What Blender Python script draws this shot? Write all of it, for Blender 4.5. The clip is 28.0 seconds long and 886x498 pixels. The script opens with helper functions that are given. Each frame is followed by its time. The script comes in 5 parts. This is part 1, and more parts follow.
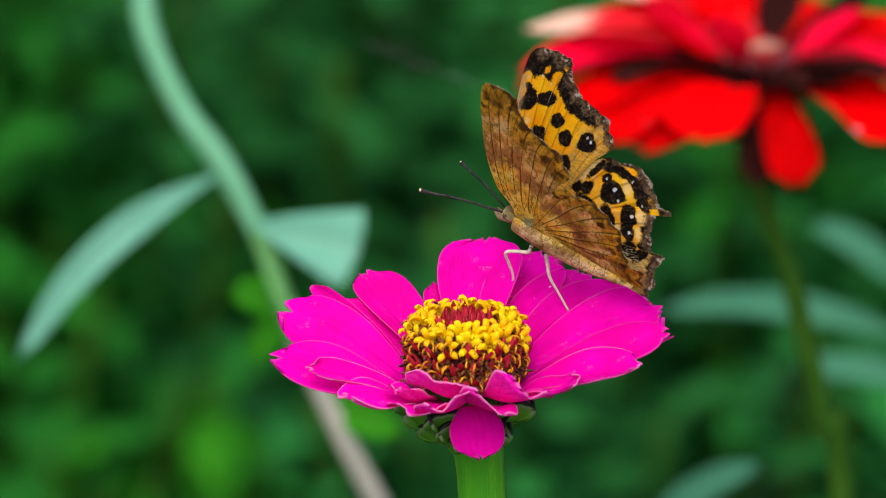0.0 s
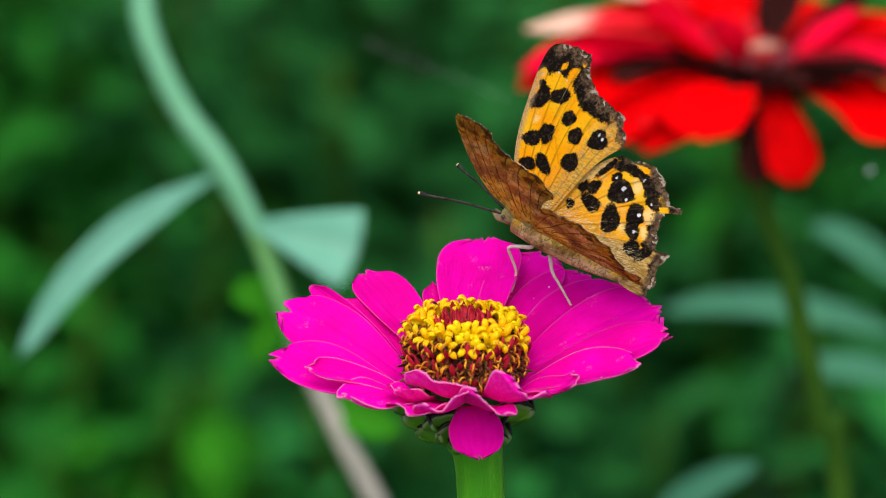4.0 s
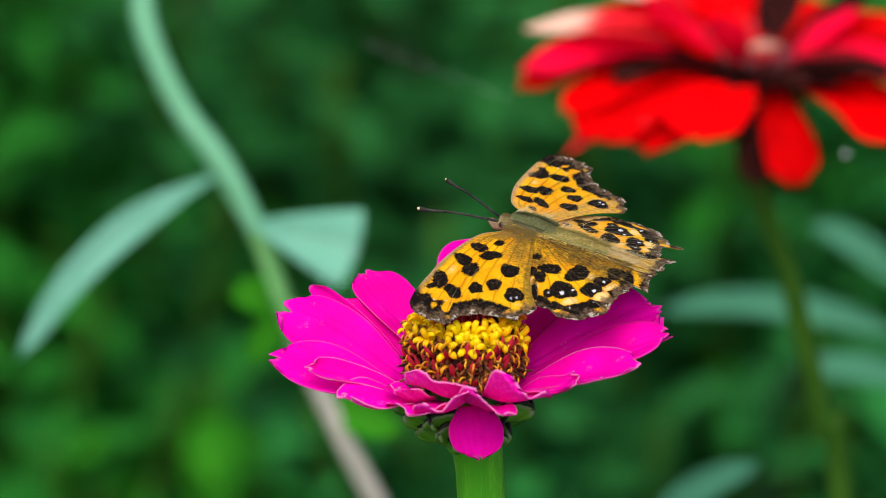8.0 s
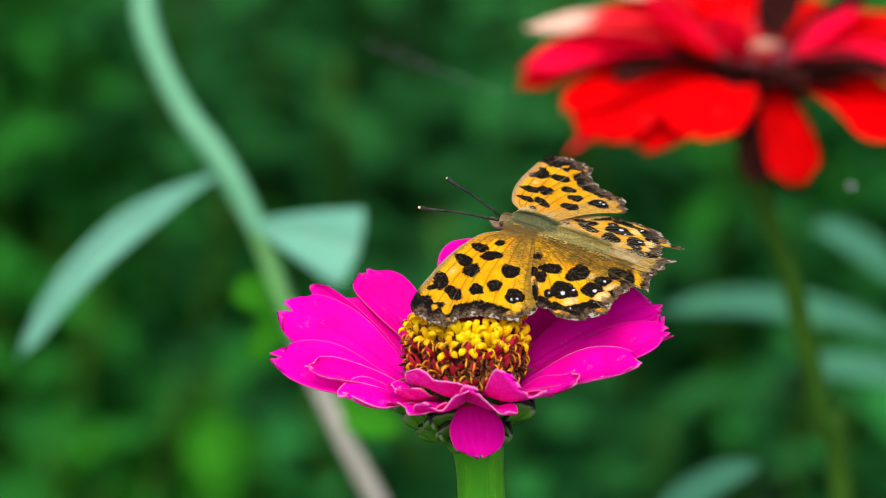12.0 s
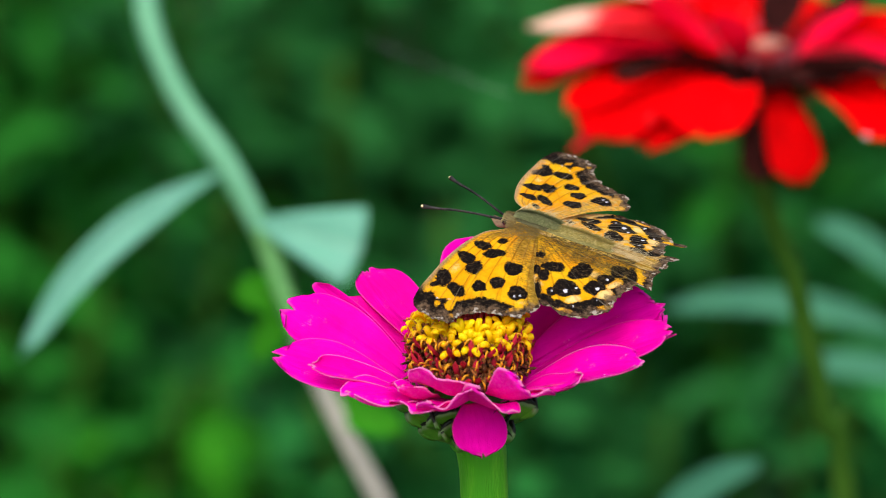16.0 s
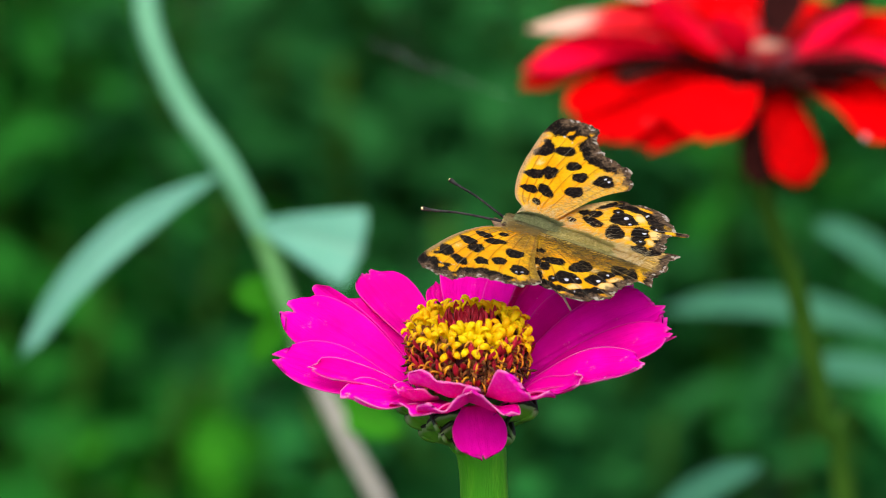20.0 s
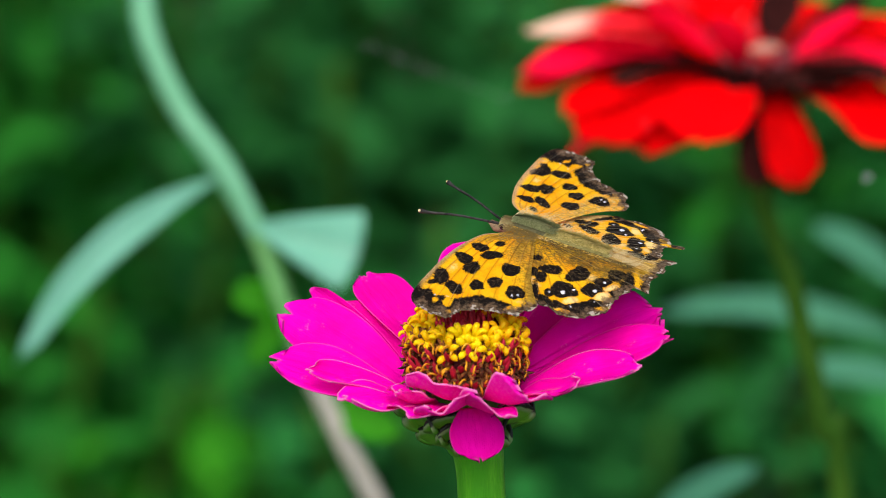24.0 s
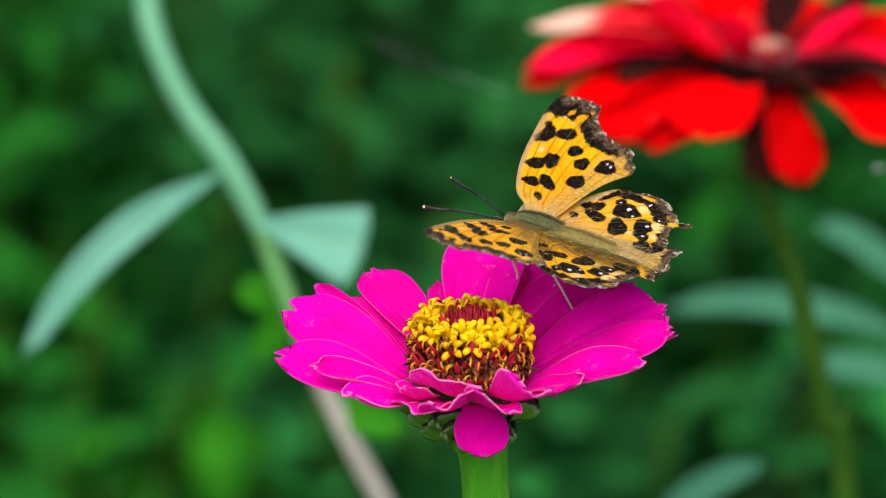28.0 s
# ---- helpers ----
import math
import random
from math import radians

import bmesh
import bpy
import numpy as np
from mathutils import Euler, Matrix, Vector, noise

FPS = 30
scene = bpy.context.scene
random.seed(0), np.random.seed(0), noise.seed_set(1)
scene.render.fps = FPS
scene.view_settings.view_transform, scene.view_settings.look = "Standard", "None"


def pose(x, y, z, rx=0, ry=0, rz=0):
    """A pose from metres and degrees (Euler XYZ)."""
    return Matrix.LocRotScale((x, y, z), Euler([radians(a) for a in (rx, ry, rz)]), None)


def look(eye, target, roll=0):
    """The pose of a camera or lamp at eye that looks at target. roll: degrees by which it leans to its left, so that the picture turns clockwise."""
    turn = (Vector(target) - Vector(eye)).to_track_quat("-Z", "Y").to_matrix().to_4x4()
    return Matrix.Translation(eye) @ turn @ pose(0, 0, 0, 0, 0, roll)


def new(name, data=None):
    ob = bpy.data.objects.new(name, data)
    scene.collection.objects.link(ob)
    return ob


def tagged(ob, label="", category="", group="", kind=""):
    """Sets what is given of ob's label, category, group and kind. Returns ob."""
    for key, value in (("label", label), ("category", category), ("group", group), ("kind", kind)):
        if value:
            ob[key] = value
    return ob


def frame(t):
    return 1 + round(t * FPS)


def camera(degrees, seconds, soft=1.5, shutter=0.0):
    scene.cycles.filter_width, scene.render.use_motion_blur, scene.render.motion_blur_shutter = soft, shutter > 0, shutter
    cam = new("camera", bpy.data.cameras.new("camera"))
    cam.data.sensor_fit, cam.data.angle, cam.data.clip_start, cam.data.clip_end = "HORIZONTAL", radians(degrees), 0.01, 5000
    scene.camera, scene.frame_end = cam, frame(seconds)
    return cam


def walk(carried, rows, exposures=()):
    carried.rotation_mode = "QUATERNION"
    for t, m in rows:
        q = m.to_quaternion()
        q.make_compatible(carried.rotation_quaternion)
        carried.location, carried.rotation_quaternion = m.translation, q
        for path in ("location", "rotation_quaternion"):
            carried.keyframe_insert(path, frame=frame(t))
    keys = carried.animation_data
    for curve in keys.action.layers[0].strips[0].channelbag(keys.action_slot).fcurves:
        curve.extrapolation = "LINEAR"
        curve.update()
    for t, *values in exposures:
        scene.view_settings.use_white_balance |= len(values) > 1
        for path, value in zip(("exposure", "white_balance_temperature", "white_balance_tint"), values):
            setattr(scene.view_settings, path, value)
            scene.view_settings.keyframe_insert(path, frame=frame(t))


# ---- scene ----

MM = 0.001
TILT = radians(20)
AHEAD = Vector((0, math.cos(TILT), -math.sin(TILT)))
UPWARD = Vector((0, math.sin(TILT), math.cos(TILT)))
FOCUS = Vector((0, 0, 0.6))
EYE = FOCUS - AHEAD * 0.9

# ---- camera: a long lens, a slight drift of the aim (seconds, mm to the right, mm up) ----
cam = camera(7.476, 28.0, soft=0.6, shutter=0.4)
cam.data.dof.use_dof = True
cam.data.dof.focus_distance = 0.906
cam.data.dof.aperture_fstop = 27.0
SWAY = [(0, -0.12, 0.00), (0.5, -0.22, 0.00), (1, -0.12, 0.00), (1.5, 0.01, 0.06), (2, -0.00, 0.00), (2.5,
    -0.00, 0.00), (3, -0.00, 0.00), (3.5, -0.00, 0.00), (5.5, 0.06, 0.04), (6, 0.12, 0.02), (6.5, -0.23,
    0.00), (7, -0.12, 0.06), (7.5, 0.12, 0.12), (8, -0.00, 0.00), (8.5, -0.23, -0.11), (9, -0.02, 0.00), (9.5,
    -0.06, 0.00), (10, -0.12, -0.03), (10.5, -0.06, -0.11), (11, -0.02, -0.11), (11.5, 0.03, -0.11), (12,
    -0.10, -0.11), (12.5, -0.12, -0.19), (14.5, -0.36, -0.29), (15, -0.23, -0.32), (15.5, -0.40, -0.32), (16,
    -0.46, -0.30), (16.5, -0.27, -0.23), (17, -0.35, -0.21), (17.5, -0.35, -0.20), (18, -0.38, -0.19), (18.5,
    -0.46, -0.14), (19, -0.46, -0.11), (19.5, -0.45, -0.04), (20, -0.46, 0.00), (20.5, -0.38, 0.09), (21,
    -0.43, 0.12), (21.5, -0.54, 0.20), (23.5, -0.21, 0.23), (24, -0.10, 0.30), (24.5, -0.23, 0.23), (25, 0.01,
    0.19), (25.5, -0.00, 0.12), (26, -0.22, 0.12), (26.5, -0.56, -0.01), (27, -0.36, 0.03), (27.5, -0.53,
    -0.04), (28, -0.69, -0.20)]
walk(cam, [(t, look(EYE, FOCUS + Vector((x * MM, 0, 0)) + UPWARD * (y * MM))) for t, x, y in SWAY],
     exposures=[(0, -0.14), (0.5, -0.08), (1, 0.02), (1.6, -0.06), (2, -0.12), (6, -0.16), (7, -0.02), (8, -0.08), (10, 0.0), (26.2, 0.0), (26.8, -0.12), (27.2, -0.08), (27.6, 0.0), (28, -0.03)])

# wing beats: seconds, degrees above level of the left and right forewings, then of the hindwings
FLAPS = [(0, 74.8, 78.4, 69.2, 75.6), (0.1, 72.0, 77.5, 65.9, 74.4), (0.2, 67.2, 72.8, 60.4, 68.4), (0.3,
    57.2, 52.8, 48.9, 43.7), (0.4, 45.8, 43.9, 36.6, 33.5), (0.5, 32.5, 32.3, 22.2, 20.1), (0.6, 16.6, 15.5,
    8.4, 5.1), (0.7, -2.6, -1.2, -6.8, -8.3), (0.8, -10.3, -12.9, -13.7, -17.6), (0.9, -11.5, -14.0, -14.7,
    -18.5), (1, -9.9, -12.1, -13.4, -16.9), (1.1, -7.8, -7.4, -11.5, -13.0), (1.2, 4.6, -0.1, -1.0, -7.6),
    (1.3, 12.5, 8.9, 5.1, -0.4), (1.4, 21.5, 18.2, 12.4, 7.5), (1.5, 34.1, 31.1, 23.9, 18.8), (1.6, 50.1,
    46.3, 41.2, 36.3), (1.7, 62.9, 53.5, 55.4, 44.6), (1.8, 78.5, 83.1, 73.5, 81.6), (1.9, 83.0, 89.7, 78.7,
    88.7), (2, 83.0, 91.0, 78.7, 90.0), (2.1, 83.0, 89.5, 78.7, 88.5), (2.2, 79.4, 84.2, 74.5, 83.0), (2.3,
    76.3, 81.4, 70.9, 79.4), (2.4, 73.0, 76.8, 67.1, 73.5), (2.5, 65.8, 64.4, 58.7, 57.7), (2.6, 56.8, 55.5,
    48.5, 46.8), (2.7, 45.7, 43.1, 36.5, 32.5), (2.8, 43.4, 42.6, 34.1, 32.0), (3, 50.2, 49.4, 41.4, 39.8),
    (3.2, 60.1, 56.2, 52.2, 47.6), (3.4, 60.3, 59.0, 52.3, 50.9), (5.5, 69.0, 68.8, 62.5, 63.3), (5.6, 72.4,
    73.8, 66.4, 69.6), (5.7, 71.8, 70.9, 65.7, 66.0), (5.8, 69.5, 67.8, 63.0, 62.0), (5.9, 62.0, 57.4, 54.4,
    49.0), (6, 53.1, 50.9, 44.5, 41.6), (6.1, 42.0, 43.0, 32.5, 32.4), (6.2, 29.3, 30.4, 18.9, 18.0), (6.3,
    17.7, 17.5, 9.4, 6.8), (6.4, 5.6, 5.3, -0.3, -3.3), (6.5, 0.8, 0.9, -3.9, -6.8), (6.6, 2.9, 1.9, -2.3,
    -5.9), (6.7, 7.2, 7.0, 0.9, -1.9), (6.8, 15.2, 13.6, 7.2, 3.6), (6.9, 21.4, 22.2, 12.4, 10.9), (7, 30.3,
    32.0, 19.8, 19.8), (7.1, 40.1, 40.8, 30.4, 29.9), (7.2, 45.5, 45.3, 36.3, 35.0), (7.3, 44.3, 43.0, 35.0,
    32.5), (7.4, 41.6, 41.4, 32.0, 30.6), (7.5, 37.3, 36.2, 27.4, 24.6), (7.6, 29.2, 27.8, 18.8, 15.6), (7.7,
    19.5, 19.1, 10.8, 8.2), (7.8, 5.9, 6.3, -0.0, -2.5), (7.9, -2.2, -3.1, -6.5, -9.7), (8, -8.2, -5.9, -11.9,
    -11.7), (8.2, -3.1, -3.5, -7.3, -9.9), (8.4, 6.2, 6.4, 0.1, -2.4), (8.5, 11.6, 14.1, 4.3, 4.0), (8.6,
    15.8, 14.5, 7.8, 4.3), (8.8, 9.6, 8.5, 2.7, -0.7), (9, -6.6, -3.2, -10.4, -9.7), (9.2, -5.9, -6.5, -9.8,
    -12.2), (9.5, 5.8, 6.3, -0.2, -2.5), (9.7, 13.9, 12.1, 6.2, 2.3), (10, -2.7, -0.2, -6.9, -7.7), (10.5,
    -3.9, -2.1, -8.0, -8.9), (11, -5.1, -4.1, -9.1, -10.3), (11.5, -4.9, -3.1, -8.9, -9.6), (12, -9.7, -6.4,
    -13.1, -12.2), (12.5, -4.0, -1.7, -8.1, -8.7), (14.5, -11.3, -8.1, -14.6, -13.6), (15, -4.2, -2.1, -8.2,
    -9.0), (15.5, -10.1, -6.9, -13.5, -12.6), (16, -8.5, -5.8, -12.2, -11.7), (16.5, -8.3, -5.7, -12.0,
    -11.6), (17, -12.3, -9.1, -15.5, -14.4), (17.5, -6.2, -3.9, -10.1, -10.2), (18, -11.6, -8.2, -14.8,
    -13.6), (18.5, -5.6, -3.8, -9.6, -10.1), (19, -12.0, -9.0, -15.2, -14.4), (19.5, -6.4, -3.9, -10.2,
    -10.2), (20, 8.8, 8.7, 2.1, -0.5), (20.5, -4.9, -3.1, -8.9, -9.6), (21, 3.0, 6.2, -2.3, -2.5), (21.5,
    -2.7, -0.4, -7.0, -7.8), (23.5, -7.5, -3.3, -11.2, -9.8), (24, -4.7, -2.8, -8.7, -9.4), (24.5, -5.3, -4.9,
    -9.3, -10.9), (25, -0.8, -0.6, -5.2, -8.0), (25.5, 0.2, 3.6, -4.3, -4.6), (26, -6.3, -6.5, -10.2, -12.3),
    (26.1, -5.7, -6.2, -9.6, -12.0), (26.2, -2.8, -2.6, -7.0, -9.4), (26.3, 2.5, 3.1, -2.6, -5.0), (26.4,
    12.5, 14.4, 5.1, 4.0), (26.5, 33.3, 34.8, 23.0, 21.2), (26.6, 44.4, 45.0, 35.1, 33.0), (26.8, 47.7, 49.9,
    38.6, 39.0), (27, 28.2, 31.6, 18.0, 18.1), (27.1, 10.3, 15.0, 3.2, 4.3), (27.2, 0.0, 2.6, -4.5, -5.6),
    (27.3, -5.9, -4.6, -9.8, -10.7), (27.4, -6.9, -5.6, -10.7, -11.5), (27.5, -6.3, -4.5, -10.1, -10.7),
    (27.6, -4.9, -3.1, -8.9, -9.6), (27.7, -0.3, 0.5, -4.8, -7.1), (27.8, 5.6, 5.5, -0.3, -3.1), (27.9, 12.5,
    13.0, 5.1, 2.6), (28, 18.4, 18.3, 9.9, 6.9)]

# ---- light ----
world = bpy.data.worlds.new("world")
scene.world = world
world.use_nodes = True
wt = world.node_tree
sky = wt.nodes.new("ShaderNodeTexSky")
sky.sky_type, sky.sun_disc = "NISHITA", False
sky.sun_elevation, sky.sun_rotation = radians(61), radians(195)
sky.air_density, sky.dust_density = 1.0, 3.0
wt.links.new(sky.outputs[0], wt.nodes["Background"].inputs[0])
wt.nodes["Background"].inputs[1].default_value = 0.195
sun = new("sun", bpy.data.lights.new("sun", "SUN"))
sun.data.energy, sun.data.angle, sun.data.color = 3.2, radians(80), (1.0, 0.96, 0.9)
sun.matrix_world = look((-0.14, -0.55, 1.62), (0, 0, 0.6))


# ---- materials ----
class Net:
    """A node material: a principled surface with some light passing through where asked."""

    def __init__(self, name, rough=0.6, through_light=0.0, spec=0.4):
        self.m = bpy.data.materials.new(name)
        self.m.use_nodes = True
        self.t = self.m.node_tree
        self.b = self.t.nodes["Principled BSDF"]
        self.b.inputs["Roughness"].default_value = rough
        self.b.inputs["Specular IOR Level"].default_value = spec
        self.glow = None
        if through_light:
            self.glow = self.t.nodes.new("ShaderNodeBsdfTranslucent")
            mix = self.t.nodes.new("ShaderNodeMixShader")
            mix.inputs[0].default_value = through_light
            self.t.links.new(self.b.outputs[0], mix.inputs[1])
            self.t.links.new(self.glow.outputs[0], mix.inputs[2])
            self.t.links.new(mix.outputs[0], self.t.nodes["Material Output"].inputs[0])

    def put(self, socket, value):
        if isinstance(value, bpy.types.NodeSocket):
            self.t.links.new(value, socket)
        elif value is not None:
            socket.default_value = (*value, 1) if isinstance(value, tuple) and len(value) == 3 and socket.type == "RGBA" else value

    def coord(self):
        return self.t.nodes.new("ShaderNodeTexCoord").outputs["Object"]

    def rand(self):
        return self.t.nodes.new("ShaderNodeObjectInfo").outputs["Random"]

    def island(self):
        return self.t.nodes.new("ShaderNodeNewGeometry").outputs["Random Per Island"]

    def noise(self, scale, detail=3, stretch=None, rough=0.55):
        n = self.t.nodes.new("ShaderNodeTexNoise")
        n.inputs["Scale"].default_value, n.inputs["Detail"].default_value, n.inputs["Roughness"].default_value = scale, detail, rough
        v = self.coord()
        if stretch:
            mp = self.t.nodes.new("ShaderNodeMapping")
            mp.inputs["Scale"].default_value = stretch
            self.t.links.new(v, mp.inputs[0])
            v = mp.outputs[0]
        self.t.links.new(v, n.inputs["Vector"])
        return n.outputs["Fac"]

    def attr(self, name, channel=None):
        a = self.t.nodes.new("ShaderNodeAttribute")
        a.attribute_name = name
        if channel is None:
            return a.outputs["Fac"]
        s = self.t.nodes.new("ShaderNodeSeparateColor")
        self.t.links.new(a.outputs["Color"], s.inputs[0])
        return s.outputs[channel]

    def math(self, op, a, b=0.0, c=0.0):
        n = self.t.nodes.new("ShaderNodeMath")
        n.operation = op
        for i, v in enumerate((a, b, c)):
            self.put(n.inputs[i], v)
        return n.outputs[0]

    def step(self, v, lo, hi):
        n = self.t.nodes.new("ShaderNodeMapRange")
        n.interpolation_type = "SMOOTHSTEP"
        self.put(n.inputs[0], v)
        n.inputs[1].default_value, n.inputs[2].default_value = lo, hi
        return n.outputs[0]

    def mix(self, fac, a, b):
        n = self.t.nodes.new("ShaderNodeMix")
        n.data_type = "RGBA"
        self.put(n.inputs[0], fac)
        self.put(n.inputs[6], a)
        self.put(n.inputs[7], b)
        return n.outputs[2]

    def colour(self, c, glow=None):
        self.put(self.b.inputs["Base Color"], c)
        if self.glow:
            self.put(self.glow.inputs[0], c if glow is None else glow)

    def bump(self, height, strength, distance):
        n = self.t.nodes.new("ShaderNodeBump")
        n.inputs["Strength"].default_value, n.inputs["Distance"].default_value = strength, distance
        self.put(n.inputs["Height"], height)
        self.t.links.new(n.outputs[0], self.b.inputs["Normal"])
        if self.glow:
            self.t.links.new(n.outputs[0], self.glow.inputs["Normal"])


def petal_material(name, deep, bright, under, light=0.3, spec=0.04, dust_rim=1.0, bleached=None, rim=0.25):
    """Ray petal: fine lengthwise ribs and furrows, per-petal shade, a downy paler underside, rubbed flecks, edges
    painted pale as if catching light and a few pollen grains;
    'across' runs over the width, 'along' from root to tip, 'turned' marks the underside."""
    n = Net(name, 0.65, light, spec)
    across, along = n.attr("across"), n.attr("along")
    wob = n.noise(260, 2)
    lane = n.math("ADD", n.math("MULTIPLY", across, 42.0), n.math("MULTIPLY", wob, 5.0))
    ribs = n.math("SINE", lane)
    fine = n.math("SINE", n.math("MULTIPLY", lane, 3.7))
    grain = n.noise(5200, 3)
    tone = n.math("ADD", n.math("MULTIPLY", n.noise(190, 3), 0.7), n.math("MULTIPLY", n.rand(), 0.3))
    c = n.mix(n.step(tone, 0.25, 0.75), deep, bright)
    c = n.mix(n.math("MULTIPLY", n.step(ribs, 0.1, 1.0), 0.06), c, deep)
    c = n.mix(n.math("MULTIPLY", n.step(fine, 0.3, 1.0), 0.04), c, deep)
    streak = n.noise(2600, 3, (0.1, 1.0, 0.4))
    c = n.mix(n.math("MULTIPLY", n.step(streak, 0.5, 0.7), 0.15), c, deep)
    down = n.mix(n.step(n.noise(2300, 4, rough=0.7), 0.40, 0.66), bright, n.mix(0.5, bright, under))
    c = n.mix(n.math("MULTIPLY", n.attr("turned"), 0.35), c, down)
    if bleached:
        c = n.mix(n.step(n.math("ADD", along, n.math("MULTIPLY", n.noise(120, 3), 0.3)), 0.78, 0.98), c, bleached)
    rubbed = n.math("MULTIPLY", n.step(n.noise(420, 4), 0.60, 0.72), n.step(n.noise(3600, 3), 0.48, 0.62))
    c = n.mix(n.math("MULTIPLY", rubbed, 0.35 * dust_rim), c, under)
    # light caught by the thin edges, painted as a paler rim
    edge = n.step(n.math("ABSOLUTE", n.math("SUBTRACT", across, 0.5)), 0.478, 0.5)
    brim = n.math("MAXIMUM", edge, n.step(along, 0.975, 1.0))
    c = n.mix(n.math("MULTIPLY", brim, rim * dust_rim), c, under)
    spot = n.step(n.noise(700, 1), 0.785, 0.79)
    c = n.mix(n.math("MULTIPLY", spot, 0.85 * dust_rim), c, (0.95, 0.75, 0.85))
    n.colour(c)
    relief = n.math("ADD", n.math("ADD", n.math("MULTIPLY", ribs, 0.22), n.math("MULTIPLY", fine, 0.06)), n.math("ADD", n.math("MULTIPLY", grain, 0.6), streak))
    n.bump(relief, 0.5, 0.0002)
    return n.m


def plain(name, a, b, scale, rough=0.6, light=0.0, bump=0.0, spec=0.4, stretch=None):
    """Two colours mottled at two scales, with fine relief."""
    n = Net(name, rough, light, spec)
    big, fine = n.noise(scale, 4, stretch), n.noise(scale * 9, 3, stretch)
    f = n.math("ADD", n.math("MULTIPLY", big, 0.65), n.math("MULTIPLY", fine, 0.35))
    f = n.math("ADD", f, n.math("MULTIPLY", n.math("SUBTRACT", n.rand(), 0.5), 0.25))
    n.colour(n.mix(n.step(f, 0.3, 0.7), a, b))
    if bump:
        n.bump(fine, 0.5, bump)
    return n.m


def bract_material():
    """Smooth green bract with a pale papery zone and a blackish rim."""
    n = Net("green_bract", 0.4, 0.12, 0.35)
    across, along = n.attr("across"), n.attr("along")
    f = n.math("ADD", n.math("MULTIPLY", n.noise(300, 3), 0.7), n.math("MULTIPLY", n.rand(), 0.3))
    c = n.mix(n.step(f, 0.3, 0.7), (0.06, 0.25, 0.010), (0.16, 0.44, 0.03))
    out = n.math("ADD", n.math("ADD", along, n.math("MULTIPLY", n.math("POWER", n.math("MULTIPLY", n.math("ABSOLUTE", n.math("SUBTRACT", across, 0.5)), 2.0), 3.0), 0.28)),
                 n.math("MULTIPLY", n.math("SUBTRACT", n.noise(800, 3), 0.5), 0.25))
    c = n.mix(n.math("MULTIPLY", n.step(out, 0.62, 0.84), 0.5), c, (0.42, 0.46, 0.30))
    c = n.mix(n.step(out, 0.86, 0.95), c, (0.012, 0.014, 0.008))
    n.colour(c)
    n.bump(n.noise(2200, 3), 0.4, 0.0001)
    return n.m


def leaf_material(name, a, b, vein, light=0.3, rough=0.5):
    """Leaf with a paler midrib and side veins; varied leaf by leaf."""
    n = Net(name, rough, light, 0.06)
    across, along = n.attr("across"), n.attr("along")
    mid = n.step(n.math("ABSOLUTE", n.math("SUBTRACT", across, 0.5)), 0.05, 0.0)
    side = n.math("SINE", n.math("MULTIPLY", n.math("ADD", along, n.math("ABSOLUTE", n.math("SUBTRACT", across, 0.5))), 60.0))
    f = n.math("ADD", n.math("MULTIPLY", n.noise(60, 3), 0.5), n.math("MULTIPLY", n.island(), 0.5))
    c = n.mix(n.step(f, 0.2, 0.8), a, b)
    c = n.mix(n.math("MULTIPLY", n.step(side, 0.8, 1.0), 0.3), c, vein)
    c = n.mix(n.math("MULTIPLY", mid, 0.7), c, vein)
    n.colour(c)
    n.bump(side, 0.3, 0.0003)
    return n.m


